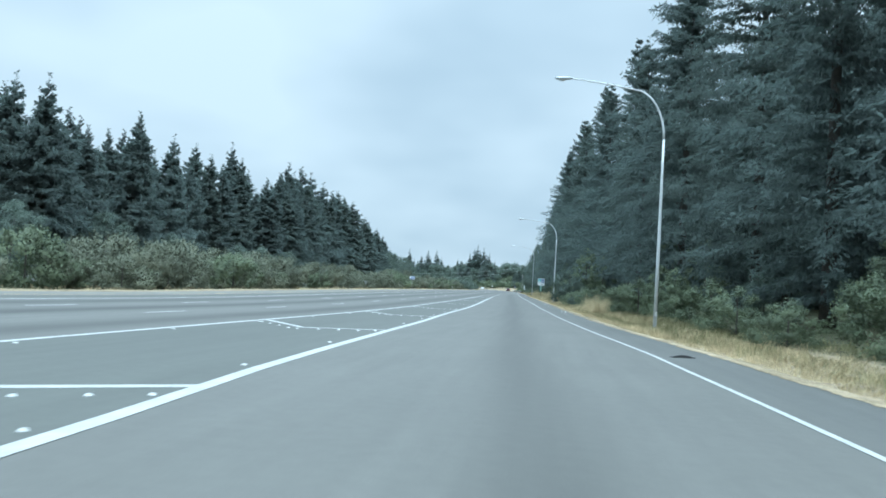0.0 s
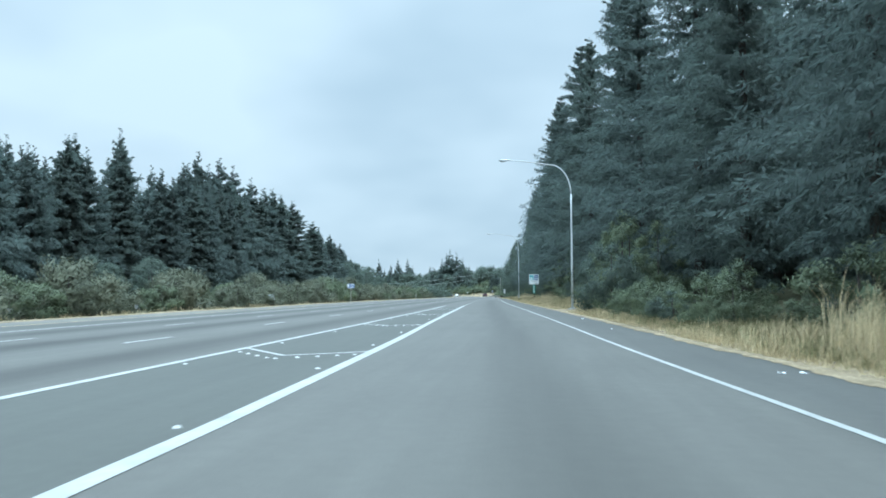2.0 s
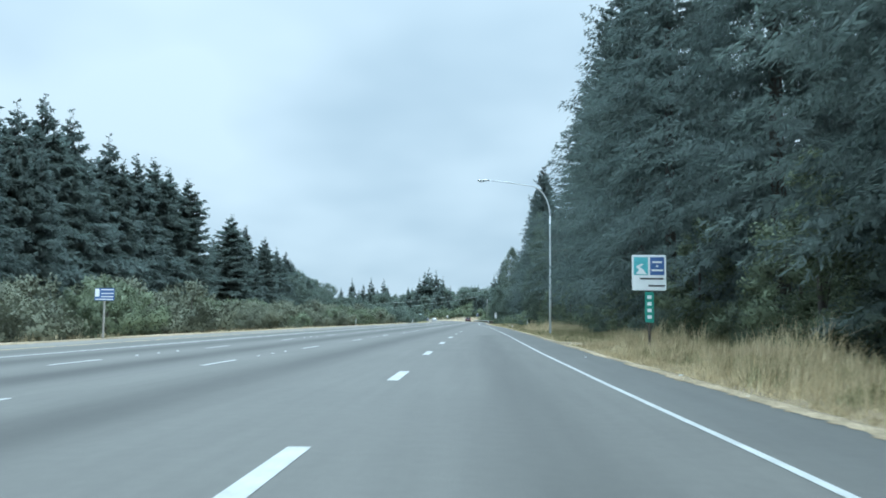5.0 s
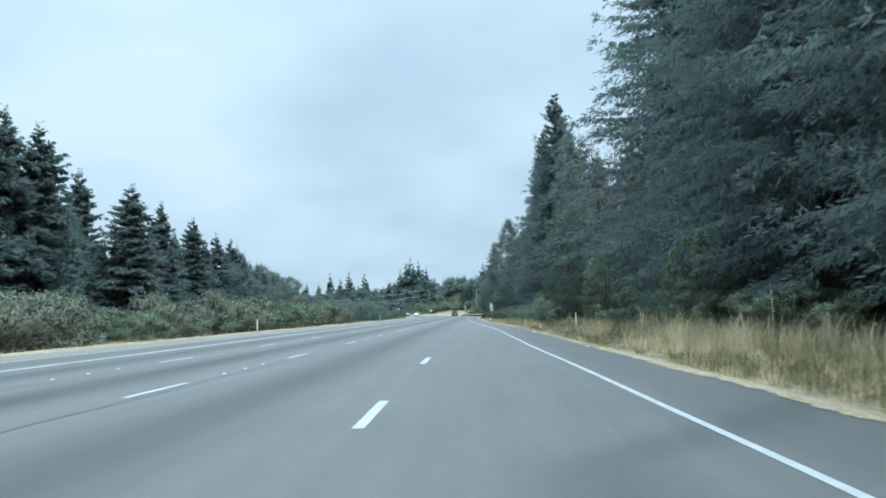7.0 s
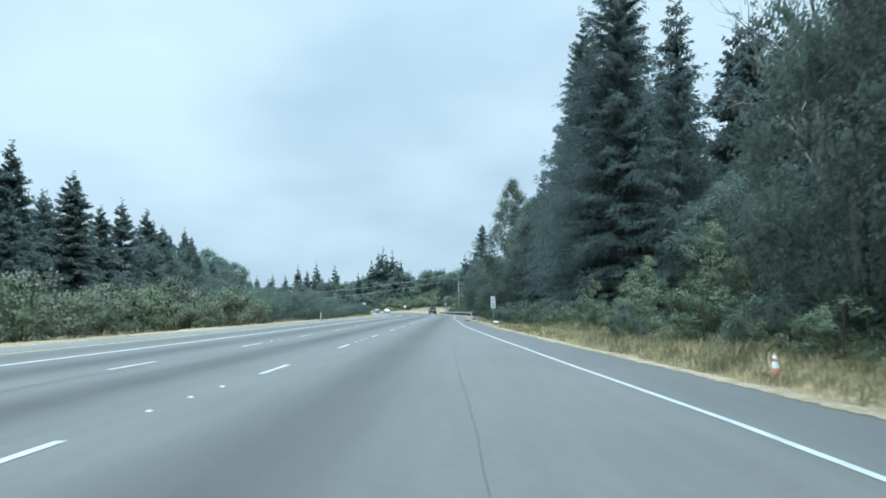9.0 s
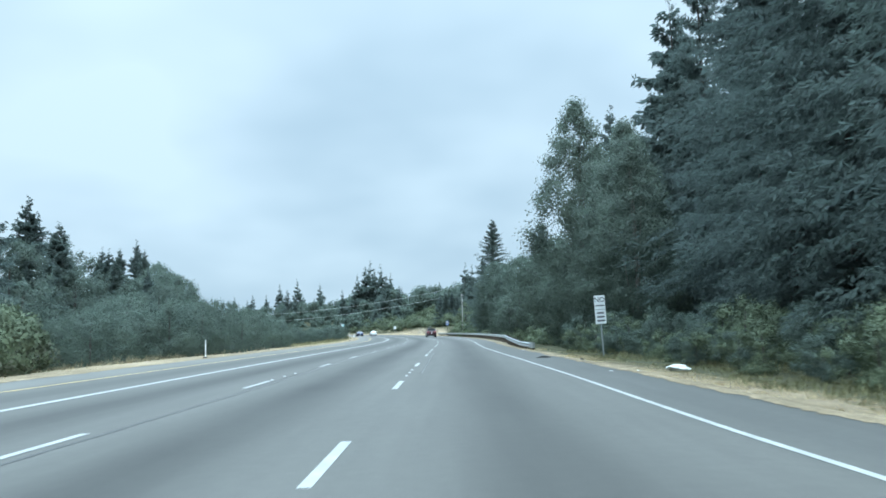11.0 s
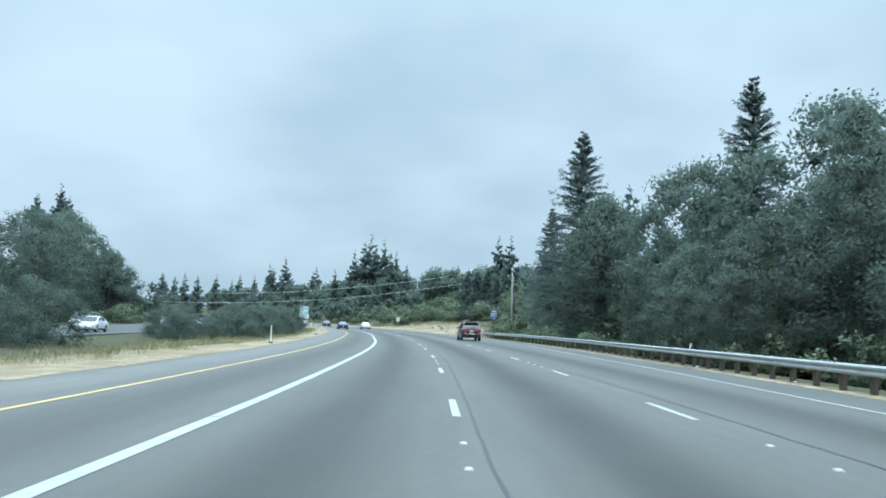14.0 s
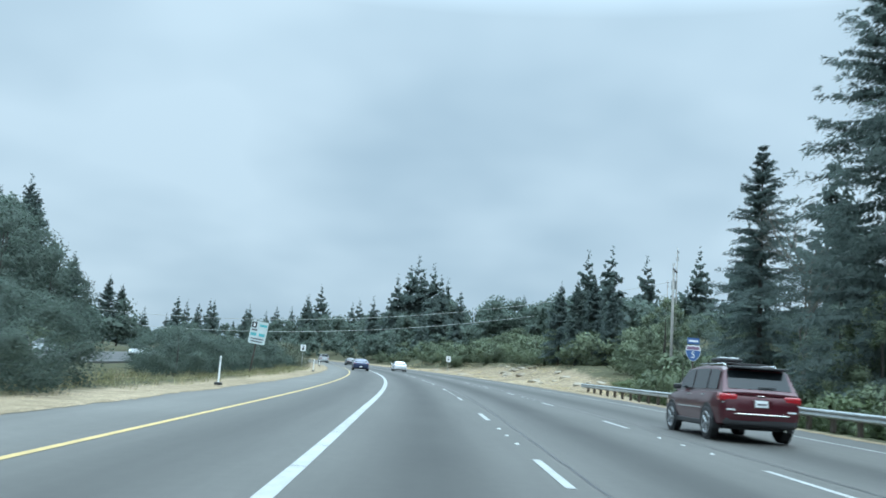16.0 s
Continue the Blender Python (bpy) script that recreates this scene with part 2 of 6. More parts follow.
def car_paint(name, c):
    return material(name, c, 0.3, metal=0.25, vary=0.05, scale=0.8, coat=0.7)


# ---- helpers of this scene ----
def mesh_from(name, verts, faces, mat, smooth=False):
    me = bpy.data.meshes.new(name)
    me.from_pydata([tuple(v) for v in verts], [], [tuple(f) for f in faces])
    me.materials.append(mat)
    if smooth:
        me.shade_smooth()
    me.update()
    return me


def quads_mesh(name, v, mat, want=None):
    """A mesh of loose quads from an array of shape (n, 4, 3). want: the outward way of each leaf, for softly shaded foliage."""
    k = len(v)
    v = np.asarray(v, float)
    if want is not None:
        face = np.cross(v[:, 1] - v[:, 0], v[:, 3] - v[:, 0])
        face /= np.linalg.norm(face, axis=1, keepdims=True) + 1e-9
        back = (face * want).sum(1) < 0
        v[back] = v[back][:, [0, 3, 2, 1]]
        face[back] *= -1
        soft_n = want / (np.linalg.norm(want, axis=1, keepdims=True) + 1e-9) + 0.35 * face
        soft_n /= np.linalg.norm(soft_n, axis=1, keepdims=True)
    me = bpy.data.meshes.new(name)
    me.vertices.add(4 * k)
    me.vertices.foreach_set("co", np.asarray(v, np.float32).ravel())
    me.loops.add(4 * k)
    me.loops.foreach_set("vertex_index", np.arange(4 * k, dtype=np.int32))
    me.polygons.add(k)
    me.polygons.foreach_set("loop_start", np.arange(0, 4 * k, 4, dtype=np.int32))
    me.materials.append(mat)
    me.update(calc_edges=True)
    if want is not None:
        me.normals_split_custom_set_from_vertices(np.repeat(soft_n, 4, 0).astype(np.float32).tolist())
    return me


def part_mesh(name, me, parent, label="", m=None):
    ob = new(name, me)
    ob.parent = parent
    if m is not None:
        ob.matrix_basis = m
    return tagged(ob, label)


def part(name, bm, mat, parent, label="", smooth=False, m=None):
    me = bpy.data.meshes.new(name)
    bm.normal_update()
    bm.to_mesh(me)
    bm.free()
    me.materials.append(mat)
    if smooth:
        me.shade_smooth()
    return part_mesh(name, me, parent, label, m)


def thing(name, label, category, m, group="", kind=""):
    ob = new(name)
    ob.empty_display_size = 0.3
    ob.matrix_basis = m
    return tagged(ob, label, category, group, kind)


def box_bm(sx, sy, sz, at=(0, 0, 0), bevel=0.0, seg=2):
    bm = bmesh.new()
    bmesh.ops.create_cube(bm, size=1.0, matrix=Matrix.Translation(at) @ Matrix.Diagonal((sx, sy, sz, 1)))
    if bevel:
        bmesh.ops.bevel(bm, geom=bm.edges[:], offset=bevel, segments=seg, affect="EDGES", profile=0.5)
    return bm


def loft_bm(rings, cap=True):
    bm = bmesh.new()
    rows = [[bm.verts.new(p) for p in ring] for ring in rings]
    k = len(rows[0])
    for a, b in zip(rows, rows[1:]):
        for i in range(k):
            bm.faces.new((a[i], a[(i + 1) % k], b[(i + 1) % k], b[i]))
    if cap:
        bm.faces.new(rows[0][::-1])
        bm.faces.new(rows[-1])
    bmesh.ops.recalc_face_normals(bm, faces=bm.faces[:])
    return bm


def tube_bm(points, radii, sides=8):
    rings = []
    pts = [Vector(p) for p in points]
    for i, p in enumerate(pts):
        d = (pts[min(i + 1, len(pts) - 1)] - pts[max(i - 1, 0)]).normalized()
        ref = Vector((0, 1, 0)) if abs(d.y) < 0.9 else Vector((1, 0, 0))
        a = d.cross(ref).normalized()
        b = d.cross(a)
        r = radii[i] if isinstance(radii, (list, tuple)) else radii
        rings.append([p + r * (math.cos(q) * a + math.sin(q) * b) for q in (2 * math.pi * j / sides for j in range(sides))])
    return loft_bm(rings)


def plate_bm(outline, depth):
    """A flat plate in the xz plane, facing -y, from its outline."""
    bm = bmesh.new()
    a = [bm.verts.new((x, 0, z)) for x, z in outline]
    b = [bm.verts.new((x, depth, z)) for x, z in outline]
    bm.faces.new(a)
    bm.faces.new(b[::-1])
    for i in range(len(a)):
        j = (i + 1) % len(a)
        bm.faces.new((a[j], a[i], b[i], b[j]))
    bmesh.ops.recalc_face_normals(bm, faces=bm.faces[:])
    return bm


def rounded(w, h, r, n=4, cx=0.0, cz=0.0):
    out = []
    for sx, sz, a0 in ((1, -1, -90), (1, 1, 0), (-1, 1, 90), (-1, -1, 180)):
        for i in range(n + 1):
            a = radians(a0 + 90 * i / n)
            out.append((cx + sx * (w / 2 - r) + r * math.cos(a), cz + sz * (h / 2 - r) + r * math.sin(a)))
    return out


def words(text, size, mat, parent, m, name="lettering"):
    cu = bpy.data.curves.new(name, "FONT")
    cu.body, cu.size, cu.align_x, cu.align_y, cu.extrude = text, size, "CENTER", "CENTER", 0.004
    tmp = bpy.data.objects.new(name, cu)
    me = bpy.data.meshes.new_from_object(tmp)
    bpy.data.objects.remove(tmp)
    me.materials.clear()
    me.materials.append(mat)
    return part_mesh(name, me, parent, "", m)


# ---- the line of the highway ----
# s runs along the road, d across it to the right of the dashes that part the two right lanes
B_S = (-100, -40, 20, 45, 70, 95, 120, 145, 170, 195, 220, 245, 270, 295, 320, 345, 370, 395, 420, 445, 470, 495, 520)
B_X = (-21.2, -17.2, -13.24, -11.56, -9.78, -7.86, -6.12, -4.8, -3.75, -2.55, -1.03, 0.58, 1.9, 3.18, 4.53, 5.95, 7.41, 8.93, 10.5, 11.65, 12.15, 11.95, 11.0)
STEP = 2.5
_s = np.arange(-100, 520.1, STEP)
_x = np.interp(_s, B_S, B_X)
_k = np.exp(-0.5 * (np.arange(-6, 7) / 3.0) ** 2)
_x = np.convolve(np.pad(_x, 6, mode="reflect", reflect_type="odd"), _k / _k.sum(), "valid")
_px, _py = list(_x), list(_s)
_head = math.atan2(_x[-1] - _x[-3], 2 * STEP)
while len(_px) < 900:
    far = STEP * (len(_px) - len(_s))
    _head -= STEP / 800.0 if far < 360 else 0.0
    _px.append(_px[-1] + STEP * math.sin(_head))
    _py.append(_py[-1] + STEP * math.cos(_head))
LX, LY = np.array(_px), np.array(_py)
LS = -100 + STEP * np.arange(len(LX))
_tx, _ty = np.gradient(LX), np.gradient(LY)
_tn = np.hypot(_tx, _ty)
LTX, LTY = _tx / _tn, _ty / _tn
Z_S = (-100, -25, 25, 75, 125, 175, 225, 275, 325, 375, 425, 475, 525, 575, 625, 850, 1300)
Z_Z = (-0.7, 0.02, 0.94, 1.17, 1.92, 2.52, 3.15, 3.7, 4.19, 4.75, 5.26, 5.7, 6.26, 6.8, 7.4, 10.2, 14.5)
_zz = np.interp(LS, Z_S, Z_Z)
_k = np.exp(-0.5 * (np.arange(-8, 9) / 4.0) ** 2)
LZ = np.convolve(np.pad(_zz, 8, mode="reflect", reflect_type="odd"), _k / _k.sum(), "valid")

EDGE_S = (-100, 20, 35, 50, 64, 68, 72, 80, 89, 96, 104, 118, 126, 136, 160, 176, 229, 240, 255, 277, 290, 348, 366, 381, 400, 418, 431, 450, 465, 480, 500, 515, 532, 560, 1200)
EDGE_D = (19.2, 16.5, 16.05, 15.6, 14.74, 14.48, 14.25, 13.72, 13.15, 12.7, 12.2, 11.6, 11.25, 10.95, 10.35, 10.0, 8.6, 8.25, 7.8, 7.45, 7.2, 4.75, 4.5, 4.1, 3.65, 3.6, 3.95, 4.2, 4.55, 4.7, 5.2, 5.3, 5.1, 4.8, 4.0)
RAMP_S = (-100, 36, 41, 55, 63, 67, 71, 80, 90, 96, 104, 118, 130, 160, 175, 186, 236, 290)
RAMP_D = (14.5, 8.95, 8.6, 8.15, 7.93, 7.72, 7.54, 7.3, 7.18, 7.02, 6.82, 6.33, 6.05, 5.6, 5.5, 5.45, 4.55, 4.15)
D_C, D_HOV, D_YEL, D_LEFT = -3.76, -7.05, -9.98, -12.6


def edge_d(s):
    return np.interp(s, EDGE_S, EDGE_D)


def at(s, d):
    """Plan position of (s, d)."""
    x, y = np.interp(s, LS, LX), np.interp(s, LS, LY)
    tx, ty = np.interp(s, LS, LTX), np.interp(s, LS, LTY)
    dc = np.clip(d, -260, 400)
    return x + ty * dc + (np.asarray(d) - dc), y - tx * dc


def heading(s):
    return math.degrees(math.atan2(-np.interp(s, LS, LTX), np.interp(s, LS, LTY)))


def smooth_step(a, b, x):
    t = np.clip((np.asarray(x, float) - a) / (b - a), 0, 1)
    return t * t * (3 - 2 * t)


def road_z(s):
    return np.interp(s, LS, LZ)


def ground_z(s, d):
    """Height of the ground beside the road."""
    s, d = np.asarray(s, float), np.asarray(d, float)
    r = d - edge_d(s) - 2.0
    z = -0.05 + 0 * s
    cut = smooth_step(556, 590, s)
    level = smooth_step(332, 352, s) * (1 - smooth_step(388, 402, s))
    right = (0.05 - 0.15 * level) * smooth_step(0.5, 4, r) + (1.6 - 1.2 * level) * smooth_step(3, 25, r) + 2.5 * smooth_step(30, 160, r)
    right = right * (1 - cut) + cut * (0.3 * smooth_step(0, 3, r) + 2.2 * smooth_step(2.5, 10, r) + 6.5 * smooth_step(9, 45, r) + 8 * smooth_step(60, 260, r))
    # beyond the guardrail the bank falls away a little
    dip = smooth_step(385, 405, s) * (1 - smooth_step(545, 572, s))
    right = right * (1 - dip) + dip * (-0.1 - 0.8 * smooth_step(2.5, 9, r) + 1.5 * smooth_step(12, 40, r))
    q = D_LEFT - d
    left = -0.5 * smooth_step(2, 9, q) + 0.15 * smooth_step(12, 18, q) + 2.2 * smooth_step(40, 70, q) + 3.0 * smooth_step(80, 250, q)
    return road_z(s) + z + np.where(r > 0, right, 0) + np.where(q > 0, left, 0)


def sd_of(x, y):
    i = int(np.argmin((LX - x) ** 2 + (LY - y) ** 2))
    return float(LS[i]), float((x - LX[i]) * LTY[i] - (y - LY[i]) * LTX[i])


def ground_at(x, y):
    s, d = sd_of(x, y)
    return float(ground_z(s, d))


def stand(x, y, turn=0.0, size=1.0, sink=0.0, tall=1.0):
    return Matrix.LocRotScale((x, y, ground_at(x, y) - sink), Euler((0, 0, turn)), (size, size, size * tall))


def on_road(s, d, lift=0.0):
    x, y = at(s, d)
    return Matrix.Translation((float(x), float(y), float(road_z(s)) + lift)) @ Matrix.Rotation(radians(heading(s)), 4, "Z")


def strip(name, s_list, d_rows, z_fn, mat, kind="structure", label="", category="", uv=True, parent=None):
    """A sheet along the road; d_rows gives, for each s, its offsets across."""
    s_arr = np.asarray(s_list, float)
    D = np.array([d_rows(s) for s in s_arr])
    S = np.repeat(s_arr[:, None], D.shape[1], 1)
    X, Y = at(S, D)
    Z = z_fn(S, D)
    n, k = D.shape
    V = np.stack([X, Y, Z], -1).reshape(-1, 3)
    F = [(i * k + j, i * k + j + 1, (i + 1) * k + j + 1, (i + 1) * k + j) for i in range(n - 1) for j in range(k - 1)]
    me = mesh_from(name, V.tolist(), F, mat)
    if uv:
        lay = me.uv_layers.new(name="metres")
        idx = np.zeros(len(me.loops), np.int32)
        me.loops.foreach_get("vertex_index", idx)
        lay.data.foreach_set("uv", np.stack([D.ravel()[idx], S.ravel()[idx]], -1).astype(np.float32).ravel())
    ob = new(name, me)
    if parent is not None:
        ob.parent = parent
        return tagged(ob, label)
    return tagged(ob, label, category, "", kind)


# ---- ground and roads ----
def ground_material():
    m = bpy.data.materials.new("verge_soil_and_grass")
    m.use_nodes = True
    n, l = m.node_tree.nodes, m.node_tree.links
    b = n["Principled BSDF"]
    b.inputs["Roughness"].default_value = 0.95
    b.inputs["Specular IOR Level"].default_value = 0.1
    co = n.new("ShaderNodeTexCoord")
    t1, t2, t3 = (n.new("ShaderNodeTexNoise") for _ in range(3))
    for t, sc, de in ((t1, 0.11, 5), (t2, 1.3, 5), (t3, 14.0, 3)):
        t.inputs["Scale"].default_value, t.inputs["Detail"].default_value = sc, de
        l.new(co.outputs["Object"], t.inputs["Vector"])
    r1, r2 = n.new("ShaderNodeValToRGB"), n.new("ShaderNodeValToRGB")
    for r, cols in ((r1, ((0.30, (0.14, 0.112, 0.075)), (0.48, (0.24, 0.19, 0.125)), (0.66, (0.35, 0.28, 0.19)))), (r2, ((0.35, (0.7, 0.7, 0.7)), (0.65, (1.2, 1.2, 1.2))))):
        while len(r.color_ramp.elements) < len(cols):
            r.color_ramp.elements.new(0.5)
        for e, (p, c) in zip(r.color_ramp.elements, cols):
            e.position, e.color = p, (*c, 1)
    mixn = n.new("ShaderNodeMath")
    mixn.operation = "MULTIPLY_ADD"
    mixn.inputs[1].default_value = 0.45
    l.new(t2.outputs[0], mixn.inputs[0])
    half = n.new("ShaderNodeMath")
    half.operation = "MULTIPLY"
    half.inputs[1].default_value = 0.55
    l.new(t1.outputs[0], half.inputs[0])
    l.new(half.outputs[0], mixn.inputs[2])
    l.new(mixn.outputs[0], r1.inputs[0])
    l.new(t3.outputs[0], r2.inputs[0])
    mul = n.new("ShaderNodeMix")
    mul.data_type, mul.blend_type = "RGBA", "MULTIPLY"
    mul.inputs[0].default_value = 1.0
    l.new(r1.outputs[0], mul.inputs[6])
    l.new(r2.outputs[0], mul.inputs[7])
    under = n.new("ShaderNodeMix")
    under.data_type = "RGBA"
    att = n.new("ShaderNodeAttribute")
    att.attribute_name = "mown"
    jitter = n.new("ShaderNodeMath")
    jitter.operation = "MULTIPLY_ADD"
    jitter.inputs[1].default_value = 0.8
    l.new(t2.outputs[0], jitter.inputs[0])
    l.new(att.outputs["Fac"], jitter.inputs[2])
    step = n.new("ShaderNodeMapRange")
    step.inputs[1].default_value, step.inputs[2].default_value = 0.7, 1.1
    l.new(jitter.outputs[0], step.inputs[0])
    l.new(step.outputs[0], under.inputs[0])
    green = n.new("ShaderNodeMix")
    green.data_type = "RGBA"
    green.inputs[6].default_value, green.inputs[7].default_value = (0.04, 0.042, 0.026, 1), (0.095, 0.09, 0.05, 1)
    l.new(t3.outputs[0], green.inputs[0])
    l.new(green.outputs[2], under.inputs[6])
    l.new(mul.outputs[2], under.inputs[7])
    l.new(under.outputs[2], b.inputs["Base Color"])
    bn = n.new("ShaderNodeBump")
    bn.inputs["Strength"].default_value, bn.inputs["Distance"].default_value = 0.6, 0.05
    l.new(t3.outputs[0], bn.inputs["Height"])
    l.new(bn.outputs[0], b.inputs["Normal"])
    return m


M_GROUND = ground_material()
G_OUT = np.array([0.0, 1.0, 2.5, 4, 6, 8.5, 12, 17, 24, 32, 42, 55, 75, 110, 160, 230, 330, 450, 700, 1200, 2500])


def ground_row(s):
    e = float(edge_d(s)) + 2.0
    left = [D_LEFT - q for q in (2400, 1200, 600, 420, 300, 200, 130, 90, 70, 55, 45, 38, 34, 30, 24, 18, 12, 8, 5, 3, 1.2, 0.0)]
    return left + [D_LEFT + 0.4, (D_LEFT + e) / 2, e - 0.4] + list(e + G_OUT)


def ground_sheet_z(S, D):
    e = edge_d(S) + 2.0
    inside = (D > D_LEFT + 0.2) & (D < e - 0.2)
    rough = 0.10 * np.sin(0.9 * S + 0.7 * D) * np.cos(0.31 * D - 0.2 * S) * smooth_step(1.0, 6, np.maximum(D - e, D_LEFT - D))
    return np.where(inside, road_z(S) - 0.45, ground_z(S, D) + rough)


s_rows = list(np.arange(-100, 700, 5.0)) + list(np.arange(700, 1000, 15.0)) + list(np.arange(1000, 2141, 120.0))
ground = strip("ground", s_rows, ground_row, ground_sheet_z, M_GROUND, label="dry straw-coloured verge and rough ground", category="ground")

# mown verge near the asphalt, undergrowth beyond
_S = np.repeat(np.asarray(s_rows, float)[:, None], len(ground_row(0.0)), 1)
_D = np.array([ground_row(q) for q in s_rows])
_r, _q = _D - edge_d(_S) - 2.0, D_LEFT - _D
_wide = np.interp(_S, (0, 335, 352, 380, 400, 430, 540, 565, 600, 640, 680), (4.6, 4.6, 1.6, 0.7, 0.8, 1.7, 1.9, 6.0, 8.0, 6.0, 3.0))
_left = np.interp(_S, (0, 380, 420, 465, 485, 580), (5.0, 5.0, 13.0, 6.0, 2.2, 2.2))
mown = np.where(_r > 0, 1 - smooth_step(_wide - 1.5, _wide + 1.5, _r), np.where(_q > 0, 1 - smooth_step(_left - 1.5, _left + 2, _q), 1.0))
ground.data.attributes.new("mown", "FLOAT", "POINT").data.foreach_set("value", mown.ravel().astype(np.float32))


def road_row(s):
    e = float(edge_d(s)) + 2.0
    return [D_LEFT, D_LEFT, -10.3, -7.05, -3.72, 0.0, min(4.0, e - 1.0), e - 0.5, e, e]


def road_sheet_z(S, D):
    Z = road_z(S).copy()
    Z[:, 0] -= 0.4
    Z[:, -1] -= 0.4
    return Z


road = strip("road", np.arange(-100, 1000, 5.0), road_row, road_sheet_z, M_ROAD, label="grey multi-lane asphalt highway with darker lane centres", category="highway")
_S = np.repeat(np.arange(-100, 1000, 5.0)[:, None], 10, 1)
_D = np.array([road_row(q) for q in _S[:, 0]])
_mid = 0.5 * (edge_d(_S) + np.interp(_S, RAMP_S, RAMP_D)) + 0.35 + 60 * smooth_step(230, 262, _S)
for key, val in (("past_edge", _D - edge_d(_S)), ("from_ramp_middle", _D - _mid)):
    road.data.attributes.new(key, "FLOAT", "POINT").data.foreach_set("value", val.ravel().astype(np.float32))
M_ROAD2 = lane_material("far_asphalt", (0.088, 0.088, 0.083), (90, 91, (0.08, 0.08, 0.078)), ((-33.0, 0.7, 0.2), (-36.6, 0.7, 0.2), (-40.2, 0.7, 0.2)))
far_road = strip("road_opposite", np.arange(-100, 1000, 5.0), lambda s: [-46.5, -46.5, -38, -30.0, -30.0], lambda S, D: ground_z(S, D * 0 - 38.0) + np.array([-0.6, 0.12, 0.14, 0.12, -0.6]), M_ROAD2, label="opposite carriageway of grey asphalt beyond the median", category="highway")


# dry soil and litter lying over the asphalt's edges, with a ragged border
def ragged(s, k):
    return 0.15 + 0.18 * noise.noise(Vector((s * 0.23, k, 0.0))) + 0.14 * noise.noise(Vector((s * 1.1, k, 3.0))) + 0.16 * noise.noise(Vector((s * 3.7, k, 7.0)))


def right_spill(s):
    e = float(edge_d(s)) + 2.0
    return [e - 0.04 - max(0.0, ragged(s, 1.0)), e + 0.02 + 0.1 * noise.noise(Vector((s, 4.0, 1.0))), e + 0.5]


def left_spill(s):
    return [D_LEFT - 0.5, D_LEFT, D_LEFT + 0.04 + max(0.0, ragged(s, 2.0))]


def spill_z(side):
    def z(S, D):
        Z = road_z(S) + np.array([0.008, 0.035, 0.0])[::side][None]
        Z[:, 2 if side > 0 else 0] = ground_z(S, D)[:, 2 if side > 0 else 0] + 0.0
        return Z

    return z


for row, side, s0_, s1_ in ((right_spill, 1, 30, 399.5), (right_spill, 1, 399.6, 720), (left_spill, -1, 60, 640)):
    sp = strip("soil_spill", np.arange(s0_, s1_, 0.16 if s1_ < 400 else 0.25), row, spill_z(side), M_GROUND, uv=False, parent=ground)
    sp.data.attributes.new("mown", "FLOAT", "POINT").data.foreach_set("value", np.ones(len(sp.data.vertices), np.float32))


# painted lines, each a thin sheet on the asphalt
def line(name, s0, s1, d_fn, wide, mat, lift=0.006, step=5.0, parent=None):
    ss = np.linspace(s0, s1, max(2, int(round((s1 - s0) / step)) + 1))
    return strip(name, ss, lambda s: [d_fn(s) - wide / 2, d_fn(s) + wide / 2], lambda S, D: road_z(S) + lift, mat, uv=False, parent=parent or road)


line("edge_line", -90, 900, lambda s: float(edge_d(s)) + 0.012 * math.sin(s * 0.37), 0.11, M_PAINT)
line("gore_line", -90, 165, lambda s: 3.79, 0.18, M_PAINT)
line("ramp_line", -90, 165, lambda s: float(np.interp(s, RAMP_S, RAMP_D)), 0.22, M_PAINT)
for s_ in np.arange(440, 580, 2.6):
    line("carpool_line", s_, s_ + 2.565, lambda s: D_HOV + float(np.interp(s, (465, 482, 500, 520), (0.0, 0.12, 0.12, 0.0))), 0.2, M_PAINT, step=1.3)
line("carpool_line", 200, 440, lambda s: D_HOV, 0.2, M_PAINT)
line("carpool_line", 580, 900, lambda s: D_HOV, 0.2, M_PAINT)
line("carpool_line", -90, 200, lambda s: D_HOV, 0.15, M_PAINT)
line("median_line", -90, 900, lambda s: D_YEL, 0.13, M_YELLOW)
line("tar_seam", 225, 640, lambda s: D_C + float(np.interp(s, (395, 425, 440, 458, 500), (0.25, 0.48, 0.28, 0.35, 0.4))) + 0.06 * math.sin(s * 0.11) + 0.012 * math.sin(s * 1.9) + 0.01 * math.sin(s * 4.7), 0.04, M_TAR, 0.004, 0.6)
line("tar_seam", 262, 330, lambda s: float(np.interp(s, (262, 330), (4.35, 3.9))) + 0.05 * math.sin(s * 0.2) + 0.012 * math.sin(s * 1.7) + 0.008 * math.sin(s * 4.1), 0.015, M_TAR, 0.004, 0.6)
line("tar_seam", 232, 256, lambda s: 0.28 + 0.03 * math.sin(s * 0.8) + 0.012 * math.sin(s * 2.3), 0.05, M_TAR, 0.004, 0.6)
line("tar_seam", 366, 388, lambda s: 0.32 + 0.18 * min(1.0, max(0.0, (s - 385) / 30)) + 0.07 * math.sin(s * 0.09) + 0.012 * math.sin(s * 2.1) + 0.01 * math.sin(s * 5.1), 0.04, M_TAR, 0.004, 0.6)
line("tar_seam", 418, 640, lambda s: 0.32 + 0.18 * min(1.0, max(0.0, (s - 385) / 30)) + 0.07 * math.sin(s * 0.09) + 0.012 * math.sin(s * 2.1) + 0.01 * math.sin(s * 5.1), 0.04, M_TAR, 0.004, 0.6)

DASH0 = 237.1


